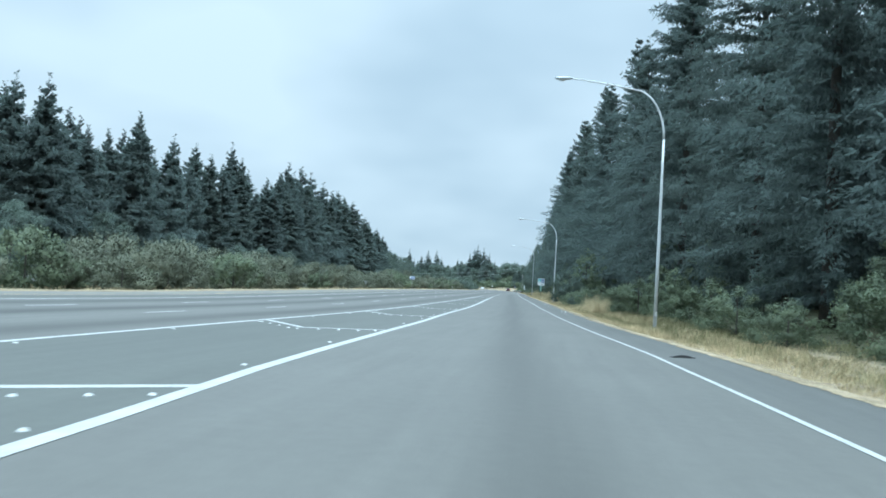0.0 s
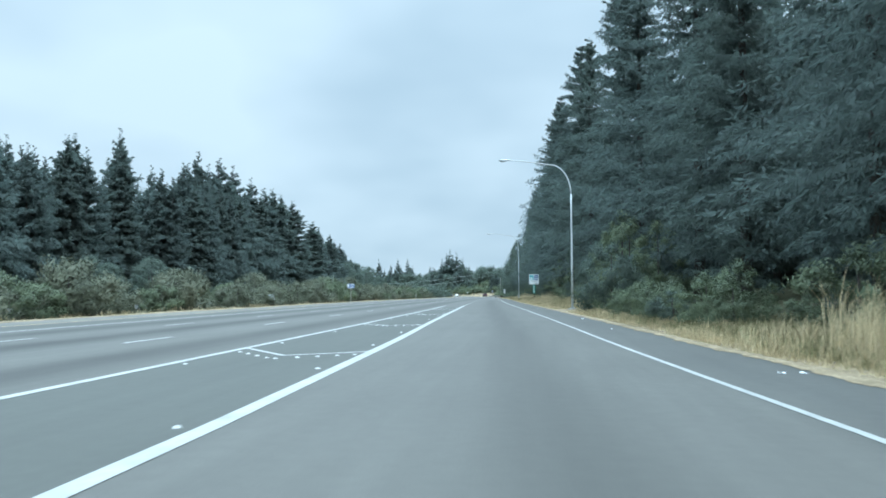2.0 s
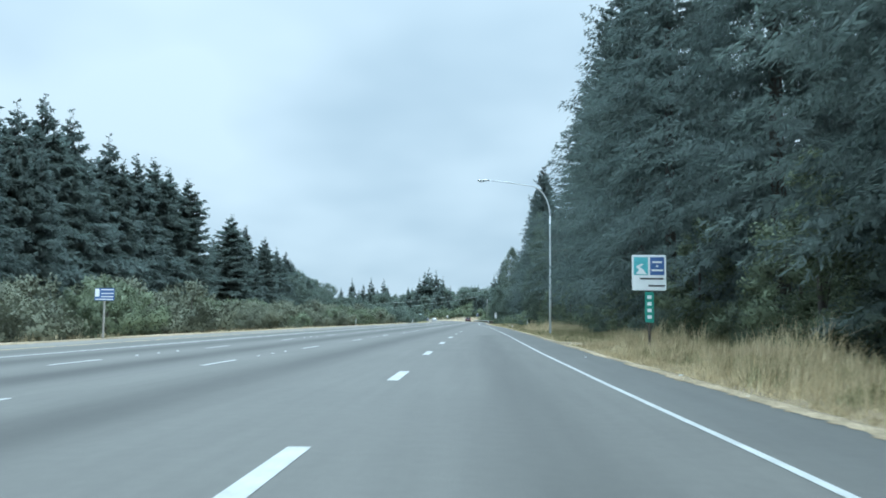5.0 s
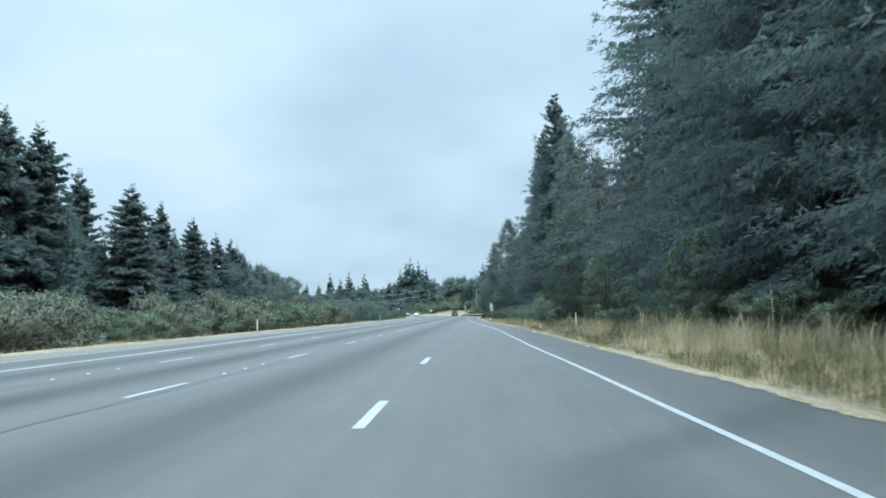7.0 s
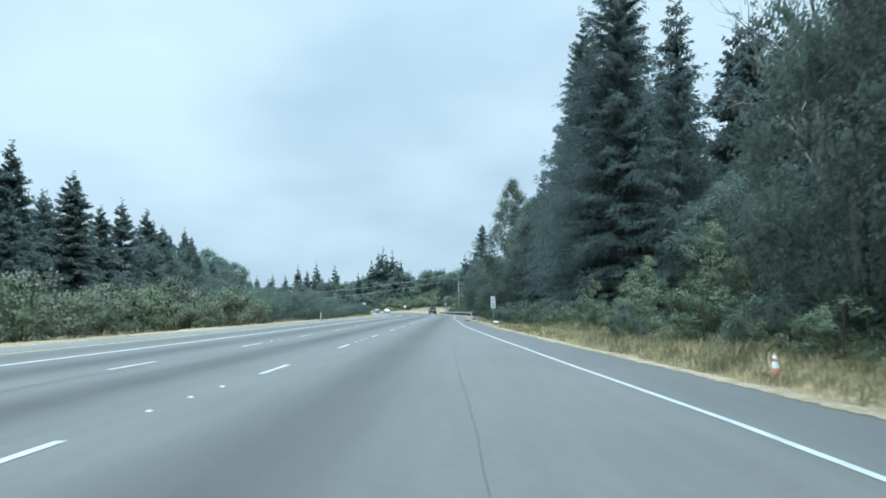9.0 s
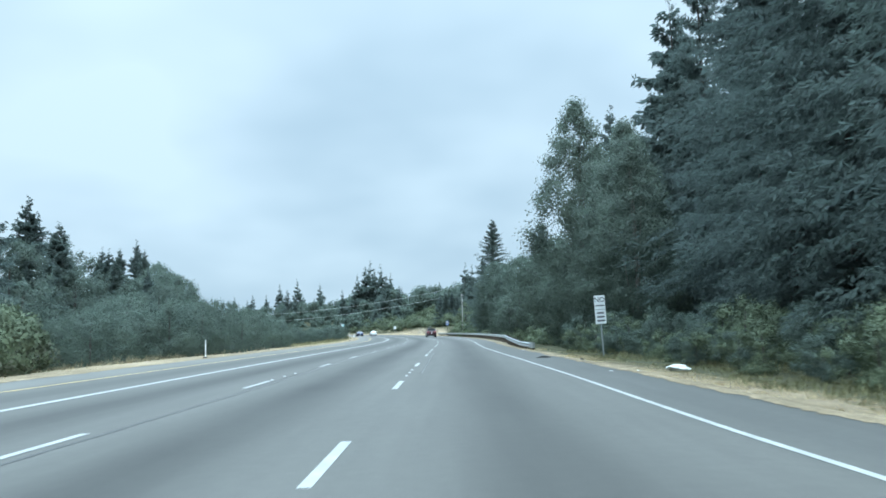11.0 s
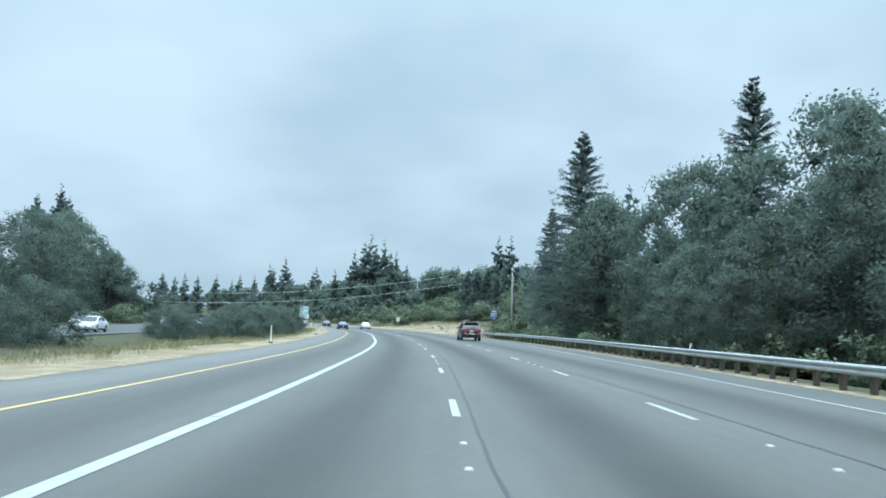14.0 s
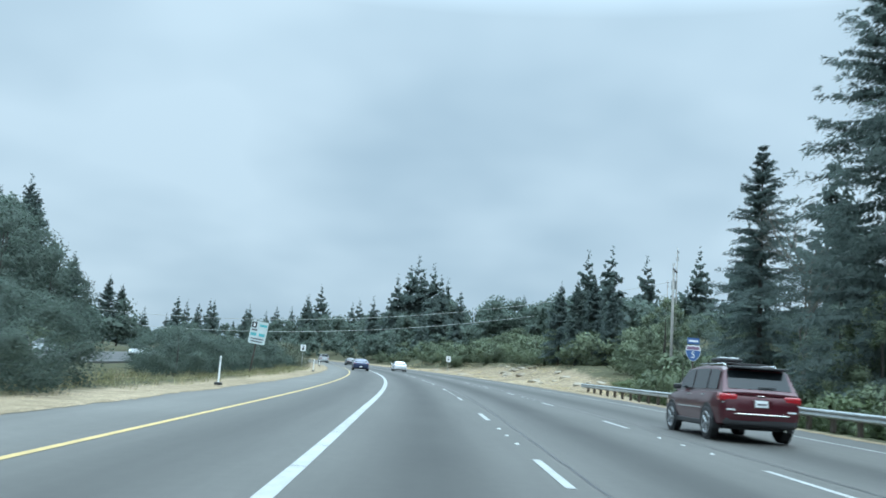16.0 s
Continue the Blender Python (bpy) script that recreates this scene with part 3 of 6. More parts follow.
def dash_row(name, d_fn, s0, s1, wide, phase=0.0, long=3.05):
    k0 = math.ceil((s0 - DASH0 - phase) / 12.19)
    s = DASH0 + phase + 12.19 * k0
    while s < s1:
        line(name, s, s + long, d_fn, wide, M_PAINT, step=long)
        s += 12.19


dash_row("lane_dash", lambda s: 0.0, 0, 800, 0.13)
for s0_, s1_, phase_ in ((0, 276, -0.67), (276, 380, 1.5), (380, 800, -0.67)):
    dash_row("lane_dash", lambda s: D_C, s0_, s1_, 0.13, phase_)
dash_row("ramp_dash", lambda s: float(np.interp(s, RAMP_S, RAMP_D)), 168, 226, 0.24, -4.45)
dash_row("ramp_dash", lambda s: float(np.interp(s, RAMP_S, RAMP_D)), 226, 251, 0.15, -4.45)

M_NOSE = lane_material("old_asphalt", (0.094, 0.096, 0.084), (90, 91, (0.09, 0.09, 0.08)), ((5.4, 1.2, 0.06),))
nose_s = np.arange(-90, 160, 5.0)
strip("nose_panel", nose_s, lambda s: [3.9, 0.5 * (3.8 + float(np.interp(s, RAMP_S, RAMP_D))), float(np.interp(s, RAMP_S, RAMP_D)) - 0.12], lambda S, D: road_z(S) + 0.003, M_NOSE, parent=road)

CHEVRON_DOTS = []
# chevrons across the painted nose between ramp and highway
for sc_ in (4.0, 19.8, 35.4, 51.6, 67.8, 83.4, 98.8, 114.2, 130.2, 146.0):
    a, b = 3.88, float(np.interp(sc_, RAMP_S, RAMP_D)) - 0.1
    m_ = a + 0.48 * (b - a)
    go, en = sc_ + 1.5 * (m_ - a), sc_ + 0.75 * (b - m_)
    for ends, wide in ((((go, a), (sc_, m_)), 0.42), (((sc_, m_), (en, b)), 0.32)):
        bm = bmesh.new()
        vs = []
        for (s_, d_), q in ((ends[0], 0), (ends[1], 0), (ends[1], wide), (ends[0], wide)):
            x_, y_ = at(s_ + q, d_)
            vs.append(bm.verts.new((float(x_), float(y_), float(road_z(s_)) + 0.007)))
        bm.faces.new(vs)
        bmesh.ops.recalc_face_normals(bm, faces=bm.faces[:])
        part("chevron", bm, M_PAINT, road)
    CHEVRON_DOTS.extend((sc_ - 0.75 + 1.5 * (m_ - a) * (1 - q), a + (m_ - a) * q) for q in (0.15, 0.4, 0.65, 0.9))
    CHEVRON_DOTS.extend((sc_ - 0.75 + 0.75 * (b - m_) * q, m_ + (b - m_) * q) for q in (0.05, 0.28, 0.5, 0.72, 0.92))

# carpool diamond
for s_ in (425.3, 700.0):
    bm = bmesh.new()
    dm = 0.5 * (D_HOV + D_YEL)
    outer = [(s_, dm), (s_ + 2.0, dm + 0.52), (s_ + 4.0, dm), (s_ + 2.0, dm - 0.52)]
    inner = [(s_ + 0.6, dm), (s_ + 2.0, dm + 0.38), (s_ + 3.4, dm), (s_ + 2.0, dm - 0.38)]
    rows_ = []
    for ring in (outer, inner):
        r_ = []
        for a, b in ring:
            x_, y_ = at(a, b)
            r_.append(bm.verts.new((float(x_), float(y_), float(road_z(a)) + 0.007)))
        rows_.append(r_)
    for i in range(4):
        j = (i + 1) % 4
        bm.faces.new((rows_[0][i], rows_[0][j], rows_[1][j], rows_[1][i]))
    bmesh.ops.recalc_face_normals(bm, faces=bm.faces[:])
    part("carpool_diamond", bm, M_PAINT, road)

# a small survey mark on the shoulder
line("survey_mark", 162.4, 162.55, lambda s: float(edge_d(s)) + 0.62, 0.42, M_PAINT, step=0.15)
line("survey_mark", 162.0, 162.4, lambda s: float(edge_d(s)) + 0.72, 0.07, M_PAINT, step=0.4)

# raised ceramic markers between the dashes
bm = bmesh.new()
bmesh.ops.create_cone(bm, cap_ends=True, segments=8, radius1=0.05, radius2=0.032, depth=0.02, matrix=Matrix.Translation((0, 0, 0.01)))
button_me = bpy.data.meshes.new("lane_button")
bm.to_mesh(button_me)
bm.free()
button_me.materials.append(M_BUTTON)
for d_, ph in ((0.0, 0.0), (D_C, -0.67)):
    s = DASH0 + ph - 12.19 * 4
    while s < 600:
        for q in (5.6, 7.4, 9.2):
            part_mesh("lane_button", button_me, road, "", on_road(s + q, d_, 0.002))
        s += 12.19 * 2
# markers in front of the chevrons and inside the nose's two lines
for s_, d_ in CHEVRON_DOTS:
    part_mesh("lane_button", button_me, road, "", on_road(s_, d_, 0.002))
for k in range(24):
    s_ = 9.2 + 6.2 * k
    part_mesh("lane_button", button_me, road, "", on_road(s_ + 0.8, 4.12, 0.002))
    part_mesh("lane_button", button_me, road, "", on_road(s_, float(np.interp(s_, RAMP_S, RAMP_D)) - 0.3, 0.002))


# ---- trees ----
def rng_of(seed):
    return np.random.default_rng(seed)


def trunk_bm(height, radius, seed, sides=8, lean=0.15):
    r = rng_of(seed)
    pts, rad = [], []
    for i in range(9):
        t = i / 8
        pts.append((lean * math.sin(3 * t + seed) * t, lean * math.cos(2 * t + seed) * t, height * t))
        rad.append(radius * (1 - t) ** 0.8 + 0.02 + (0.25 * radius if i == 0 else 0))
    return tube_bm(pts, rad, sides)


def unit(v):
    return v / (np.linalg.norm(v, axis=-1, keepdims=True) + 1e-9)


def conifer_crown(seed, height, reach, whorls, per, fronds, base=0.08, droop=0.22, power=0.7, twig=0.42, wide=0.05, shoots=6, core=14, gaps=0.08, thick=0.12):
    """Boughs in whorls; each bough is a flat frond of side shoots set with needle sprays. Returns loose quads and their outward ways."""
    r = rng_of(seed)
    out, ways = [], []
    lop = r.uniform(0, 6.28)
    up = np.array([0, 0, 1.0])

    def sprays(p, tw, L, W, way):
        ac = unit(np.cross(tw, way + 0.8 * r.normal(size=p.shape)))
        mid = p + tw * (0.5 * L)[:, None]
        tip = p + tw * L[:, None]
        out.append(np.stack([p - 0.3 * W[:, None] * ac, mid - W[:, None] * ac, tip, mid + W[:, None] * ac], 1))
        ways.append(unit(way + 0.25 * r.normal(size=p.shape)))

    for w in range(whorls):
        u = base + (0.985 - base) * (w / (whorls - 1)) ** 0.9
        prof = min(1.0, (1 - u) / (1 - base) * 1.1) ** power * (0.5 + 0.5 * min(1, (u - base + 0.02) / 0.14))
        full = reach * prof * r.uniform(0.84, 1.12)
        for b in range(per if u < 0.9 else 5):
            if u < 0.9 and r.random() < gaps:
                continue
            a = 2 * math.pi * (b + r.uniform(-0.4, 0.4)) / per + w * 2.4
            ln = max(0.35, full * r.uniform(0.58, 1.06) * (1 + 0.12 * math.cos(a - lop)))
            d = np.array([math.cos(a), math.sin(a), 0.0])
            side = np.array([-d[1], d[0], 0.0])
            rise = float(np.interp(u, (0.0, 0.4, 0.75, 1.0), (-0.08, 0.16, 0.5, 1.1))) + r.uniform(-0.28, 0.28)
            dr = droop * r.uniform(0.6, 1.5)
            zz = height * u + r.uniform(-0.9, 0.9) * height / whorls
            sway = r.uniform(-0.25, 0.25)

            def bough(t):
                q = d * (ln * t)[:, None] + side * (sway * ln * t ** 2)[:, None]
                q[:, 2] = zz + ln * (rise * t - dr * t ** 2 + 0.9 * dr * np.clip(t - 0.62, 0, 1) ** 2)
                return q

            n = max(5, int(fronds * (0.25 + 0.75 * ln / reach)))
            t = 0.12 + 0.88 * ((np.arange(n) + r.uniform(0, 1, n)) / n) ** 0.85
            # foliage gathers in clumps along the bough
            t = t[(np.sin(t * ln * 2.3 + r.uniform(0, 6.28)) + r.uniform(-0.5, 0.5, n) > -0.85) | (t > 0.92)]
            n = len(t)
            sg = np.where(np.arange(n) % 2 == 0, 1.0, -1.0)
            hw = (0.33 * ln * (1.03 - t) ** 0.5 * np.minimum(1, t / 0.28) + 0.12) * r.uniform(0.6, 1.25, n)
            dirs = unit(d * (0.55 + 0.5 * t)[:, None] + side * (sg * r.uniform(0.6, 1.0, n))[:, None] + up * (-0.22 * r.uniform(0.2, 1.6, n) + 0.12 * t)[:, None])
            root = bough(t)
            root[:, 2] += 0.045 * ln * r.normal(size=n) * t
            m = shoots
            k = (np.arange(m) + 0.5) / m
            kk = np.clip(k[None] + r.uniform(-0.5, 0.5, (n, m)) / m, 0, 1)
            P = root[:, None] + dirs[:, None] * (hw[:, None] * kk)[..., None]
            P[..., 2] -= 0.42 * hw[:, None] * kk ** 2
            tw = unit(dirs[:, None] + 0.45 * r.normal(size=(n, m, 3)) + up * r.uniform(-0.95, 0.1, (n, m, 1)))
            L = min(twig, 0.55 * ln) * r.uniform(0.6, 1.25, (n, m)) * (1.25 - 0.4 * kk)
            W = min(wide, thick * ln) * r.uniform(0.6, 1.3, (n, m)) * (1.75 - 1.15 * kk)
            way = up * 0.58 + d * 0.7 + side * (0.3 * sg)[:, None]
            way = np.repeat(way[:, None], m, 1)
            sprays(P.reshape(-1, 3), tw.reshape(-1, 3), L.ravel(), W.ravel(), way.reshape(-1, 3))
            # hanging sprays close in, which close the crown
            c = int(core * (0.35 + 0.65 * ln / reach) * min(1.0, 5.0 * (1 - u)))
            if c:
                t = r.uniform(0.05, 0.8, c)
                p = bough(t) + side * (r.uniform(-0.2, 0.2, c) * ln * (1 - t))[:, None]
                tw = unit(side * r.uniform(-0.8, 0.8, (c, 1)) + d * r.uniform(-0.1, 0.8, (c, 1)) - up * r.uniform(0.5, 1.5, (c, 1)))
                sprays(p, tw, min(1.25 * twig, 0.8 * ln) * r.uniform(0.6, 1.2, c), min(2.0 * wide, 1.25 * thick * ln) * r.uniform(0.7, 1.3, c), np.repeat((up * 0.7 + d * 0.7)[None], c, 0))
    # leader
    n = 16
    t = np.linspace(0.95, 1.0, n)
    a = r.uniform(0, 6.28, n)
    p = np.stack([0 * t, 0 * t, height * t], -1)
    tw = unit(np.stack([np.cos(a), np.sin(a), 0 * a + 1.3], -1))
    sprays(p, tw, height * 0.018 * (1.15 - (t - 0.95) / 0.05), 0 * t + max(0.025, wide * 0.35), tw + 0)
    return np.concatenate(out), np.concatenate(ways)


def leaf_cloud(seed, centres, radii, per, leaf, flat=0.8, middle=None):
    """Leaves spread over and within clumps, as loose quads, with their outward ways; middle: the height of the whole crown's middle."""
    r = rng_of(seed)
    out, ways = [], []
    for c, q in zip(centres, radii):
        c = np.asarray(c, float)
        whole = np.zeros(3) if middle is None else 0.9 * unit(c - np.array([0, 0, middle]))
        n = max(6, int(per * (q / np.mean(radii)) ** 2))
        for lo, hi, count, big in ((0.5, 1.12, n, 1.0), (0.1, 0.6, max(3, n // 2), 1.35)):
            v = unit(r.normal(size=(count, 3)))
            p = c + v * q * r.uniform(lo, hi, (count, 1)) * np.array([1, 1, flat])
            a = unit(np.cross(v + 0.9 * r.normal(size=(count, 3)), r.normal(size=(count, 3))))
            b = unit(np.cross(a, v + 0.6 * r.normal(size=(count, 3))))
            s = min(leaf * big, q * 0.5) * r.uniform(0.55, 1.3, (count, 1))
            out.append(np.stack([p - a * s, p - b * s * 0.6, p + a * s, p + b * s * 0.6], 1))
            ways.append(0.7 * v + whole + np.array([0, 0, 0.4]))
    return np.concatenate(out), np.concatenate(ways)


def limb_tubes(bm, ends, z0, radius, r):
    for e in ends:
        e = Vector(e)
        start = Vector((0, 0, min(e.z * 0.75, z0 + r.uniform(0, 0.35) * max(0.5, e.z))))
        mid = start.lerp(e, 0.5) + Vector((0, 0, 0.08 * (e - start).length))
        t = tube_bm([start, mid, e], [radius, radius * 0.6, radius * 0.22], 5)
        me = bpy.data.meshes.new("limb_tmp")
        t.to_mesh(me)
        t.free()
        bm.from_mesh(me)
        bpy.data.meshes.remove(me)


NOWHERE = Matrix.Identity(4)


def copy_at(ob, m):
    k = ob.scale
    return copy_thing(ob, m @ Matrix.Diagonal((1 / k.x, 1 / k.y, 1 / k.z, 1)))


def make_conifer(name, label, seed, height, reach, whorls, per, fronds, mat, m, group, **kw):
    ob = thing(name, label, "tree", m, group)
    part("trunk", trunk_bm(height * 0.97, height * 0.011, seed), M_BARK, ob, smooth=True)
    v, ways = conifer_crown(seed, height, reach, whorls, per, fronds, **kw)
    part_mesh("crown", quads_mesh("crown", v, mat, ways), ob)
    return ob


def make_broadleaf(name, label, seed, height, wide, clumps, per, leaf, mat, bark, m, group, low=0.25, cone=0.0, clump=0.24, category="tree"):
    r = rng_of(seed)
    ob = thing(name, label, category, m, group)
    cs, rs = [], []
    for i in range(clumps):
        u = (i + r.uniform(0, 1)) / clumps
        z = height * (low + (1 - low) * u)
        prof = math.sin(math.pi * min(1, 0.16 + 0.84 * u)) ** 0.6 if not cone else (1 - u) ** cone * min(1, 0.35 + 3 * u)
        rad = wide * prof * (r.uniform(0.45, 1.0) ** 0.5 if i % 4 else r.uniform(0.0, 0.6))
        a = r.uniform(0, 6.28)
        cs.append((rad * math.cos(a), rad * math.sin(a), z * 0.93))
        rs.append(wide * clump * r.uniform(0.6, 1.3) * (1 - (0.55 if cone else 0.35) * u))
    bm = trunk_bm(height * 0.8, max(0.03, height * 0.014), seed, lean=height * 0.02)
    limb_tubes(bm, cs[:: max(1, clumps // (9 if category == "tree" else 4))], height * low * 0.5, max(0.012, height * 0.0034), r)
    part("trunk", bm, bark, ob, smooth=True)
    v, ways = leaf_cloud(seed + 1, cs, rs, per, leaf, middle=0.45 * height)
    part_mesh("crown", quads_mesh("crown", v, mat, ways), ob)
    return ob


G_FIR, G_FARFIR, G_LEAFY, G_SHRUB, G_MED = "tall firs along the ramp", "firs beyond the median", "leafy trees along the highway", "roadside shrubs", "median shrubs"
FIR_LABEL = "tall dark green fir with drooping boughs beside the highway"
PL = Matrix.Translation
FAR_LABEL = "tall dark fir in the wood beyond the median"
NEAR = dict(twig=0.29, wide=0.03, shoots=10, core=150, power=0.86, gaps=0.05)
FAR = dict(twig=0.9, wide=0.13, shoots=4, core=40)
near_firs = [
    make_conifer("fir_tree", FIR_LABEL, 11, 32.0, 8.4, 42, 7, 46, M_FIR, stand(18.5, 74, 0.0, 1.1), G_FIR, base=0.06, **NEAR),
    make_conifer("fir_tree", FIR_LABEL, 12, 32.0, 7.8, 41, 7, 46, M_FIR2, stand(19.5, 90, 1.0, 1.15), G_FIR, base=0.08, droop=0.16, **NEAR),
    make_conifer("fir_tree", FIR_LABEL, 13, 32.0, 8.8, 40, 7, 46, M_FIR, stand(18.0, 107, 2.0, 1.16), G_FIR, base=0.07, droop=0.28, **NEAR),
]
far_firs = [
    make_conifer("fir_tree", FAR_LABEL, 21, 32.0, 8.2, 32, 6, 26, M_FIR, stand(-97, 267, 0.0, 0.95), G_FARFIR, base=0.06, droop=0.18, power=0.92, **FAR),
    make_conifer("fir_tree", FAR_LABEL, 22, 32.0, 7.4, 33, 6, 26, M_FIR2, stand(-86.4, 274, 1.0, 1.12), G_FARFIR, base=0.08, droop=0.24, power=0.82, **FAR),
    make_conifer("fir_tree", FAR_LABEL, 23, 32.0, 8.8, 29, 6, 26, M_FIR, stand(-75, 271.5, 2.0, 1.14), G_FARFIR, base=0.1, droop=0.2, power=1.0, gaps=0.14, **FAR),
]
mid_firs = [make_conifer("fir_tree", "tall dark green fir behind the guardrail", 24, 32.0, 8.0, 36, 7, 20, M_FIR, stand(37, 520, 0.0, (21.5 - ground_at(37, 520)) / 32.0), G_FIR, base=0.04, twig=0.5, wide=0.05, shoots=6, core=44, power=0.85)]
rt = random.Random(5)
LEFT_MAPLES = []


def plant(kinds, x, y, top=None, size=None, tall=1.0):
    src = rt.choice(kinds)
    z = ground_at(x, y)
    if top is not None:
        size = (top - z) / 32.0
    return copy_at(src, Matrix.LocRotScale((x, y, z - 0.1), Euler((0, 0, rt.uniform(0, 6.28))), (size, size, size * tall)))


# firs along the ramp: a front row and a second row, thinning out where the wood ends
for x, y, top in ((21, 44, 33), (27, 52, 36), (22, 60, 36), (20.5, 121, 39), (19, 135, 36), (20, 149, 40), (18.5, 163, 37), (19.5, 177, 41), (18, 191, 37), (18.8, 205, 40), (17.5, 219, 36), (18.8, 233, 38),
                  (20.5, 246, 35), (21.5, 258, 39), (22.5, 268, 36), (25.5, 277, 34), (25.5, 355, 39.5), (25.5, 370, 36.5), (28, 347, 31), (24.8, 363, 33), (26, 380, 29), (27, 360, 37.5), (26, 374, 35), (24.5, 252, 37), (25.8, 262, 38), (25.9, 271, 37), (25.5, 286, 33), (29, 366, 33), (27.4, 386, 32), (31, 392, 29)):
    plant(near_firs if x < 27.5 else mid_firs, x, y, top)
for i in range(20):
    y = 60 + 12 * i + rt.uniform(-4, 4)
    plant(far_firs if y < 225 else mid_firs, 29 + rt.uniform(-3, 4) + 0.02 * y, y, 34 + rt.uniform(-5, 6))
for i in range(26):
    y = 62 + 9.0 * i + rt.uniform(-3, 3)
    plant(far_firs, 36 + rt.uniform(-2, 3) + 0.01 * y, y, 34 + rt.uniform(-4, 4))
for i in range(7):
    y = 70 + 44 * i + rt.uniform(-6, 6)
    plant(far_firs, 42 + rt.uniform(-4, 6), y, 36 + rt.uniform(-5, 7))
for i in range(26):
    y = 286 + 5.2 * i + rt.uniform(-2, 2)
    plant(far_firs, 31 + rt.uniform(-2, 12), y, (24 if y < 335 else 31) + rt.uniform(-4, 4))
# single firs on the far side of the guardrail
for x, y, top in ((28, 262, 38), (29, 274, 37), (30, 252, 39), (27, 240, 38), (31, 404, 35), (34, 416, 33), (31, 433, 31), (37, 428, 34), (36, 444, 30), (40, 440, 33), (31.5, 551, 21), (45, 470, 27), (40, 556, 24)):
    plant(mid_firs, x, y, top)
for x, y, top, k in ((23.6, 284, 38, 1.35), (29.2, 539, 33.6, 1.22), (33.4, 495, 27.3, 1.1), (28.5, 557.5, 26.0, 1.1)):
    plant(near_firs, x, y, size=(top - ground_at(x, y)) / 32.0 * k, tall=1 / k)
# the wood beyond the opposite carriageway, its broad old firs first
for x, y, top, k in ((-50.6, 346, 34.4, 1.3), (-51.6, 388, 32.2, 1.55), (-52.5, 434, 31.2, 1.3)):
    plant(far_firs, x, y, size=(top - ground_at(x, y)) / 32.0 * k, tall=1 / k)
for x, y, top in ((-60.8, 283, 38.6), (-66, 150, 31), (-74, 165, 30), (-58, 300, 35), (-54, 318, 33), (-66, 330, 35), (-60, 352, 31), (-48, 400, 22), (-60, 395, 22),
                  (-57, 446, 27), (-60.7, 540, 28.3), (-56, 560, 25), (-66, 552, 26), (-56.5, 532, 27.0), (-53, 526, 24.5), (-102, 705, 49.5), (-97, 699, 45), (-108, 702, 46), (-101, 759, 30.8), (-96, 757, 28), (-67.5, 658, 25.8), (-74, 480, 28), (-80, 500, 27)):
    plant(far_firs, x, y, top)
for i in range(54):
    t = rt.random()
    y = 130 + 240 * t
    x = -58 - 40 * rt.random() ** 1.3 - 8 * (1 - t)
    plant(far_firs, x, y, 28.5 + rt.uniform(-2.5, 3.5) + 0.09 * (-60 - x))
for i in range(22):
    plant(far_firs, -54 - 22 * rt.random(), 245 + 110 * rt.random(), 30.5 + rt.uniform(-3.5, 3.5))
for x, y, top in ((-56, 402, 29), (-62, 410, 25), (-66, 425, 30), (-58, 420, 26), (-70, 440, 29), (-64, 372, 31), (-57, 366, 28), (-78, 300, 38), (-70, 360, 32)):
    plant(far_firs, x, y, top)
for i in range(44):
    plant(far_firs, -64 - 30 * rt.random(), 150 + 150 * rt.random(), 26 + rt.uniform(-2, 4))
for x, y, k in ((-54, 215, 0.5), (-55, 236, 0.62), (-56, 252, 0.5), (-54, 270, 0.55), (-53, 292, 0.5), (-52, 312, 0.45), (-51, 332, 0.5), (-57, 180, 0.6), (-60, 160, 0.75)):
    LEFT_MAPLES.append((x, y, k))
for i in range(18):
    plant(far_firs, -60 - 26 * rt.random(), 380 + 60 * rt.random(), 24 + rt.uniform(-4, 5))
for x, y, top in ((-56, 384, 21), (-57.5, 396, 23), (-63, 386, 29), (-55, 427, 27), (-58, 436, 28), (-62, 444, 26), (-54, 440, 23), (-53, 414, 23)):
    plant(far_firs, x, y, top)
for x, y, top in ((19.8, 605.7, 20.2), (21.1, 600, 20.0), (23.1, 598.8, 20.2), (24.5, 594.8, 18.6)):
    plant(far_firs, x, y, top)
for i in range(22):
    y = 370 + 300 * rt.random()
    plant(far_firs, -84 - 60 * rt.random(), y, 27 + rt.uniform(-4, 7))

# ---- leafy trees ----
alder = make_broadleaf("alder_tree", "tall narrow alder in full leaf at the wood's edge", 31, 24.0, 7.6, 230, 130, 0.115, M_ALDER, M_ALDERBARK, stand(23.3, 415.5, 0.3, 0.94, tall=1.07), G_LEAFY, low=0.04, cone=0.72, clump=0.27)
maple = make_broadleaf("maple_tree", "round dense maple in dark green leaf behind the guardrail", 32, 14.0, 6.6, 150, 130, 0.125, M_LEAF, M_BARK, stand(29.8, 495.5, 0.0, 0.86 * (21.2 - ground_at(29.5, 495)) / 14.0, tall=1.16), G_LEAFY, low=0.04, clump=0.26)
maple2 = make_broadleaf("maple_tree", "broad maple in lighter green leaf beside the highway", 33, 14.0, 6.0, 100, 130, 0.115, M_ALDER, M_BARK, stand(29.5, 455, 1.0, 0.76), G_LEAFY, low=0.06)
maple3 = make_broadleaf("maple_tree", "broad leafy tree at the edge of the wood", 34, 14.0, 6.4, 80, 150, 0.13, M_LEAF, M_BARK, stand(-50, 455, 0.0, 0.65), G_LEAFY, low=0.04, clump=0.28)
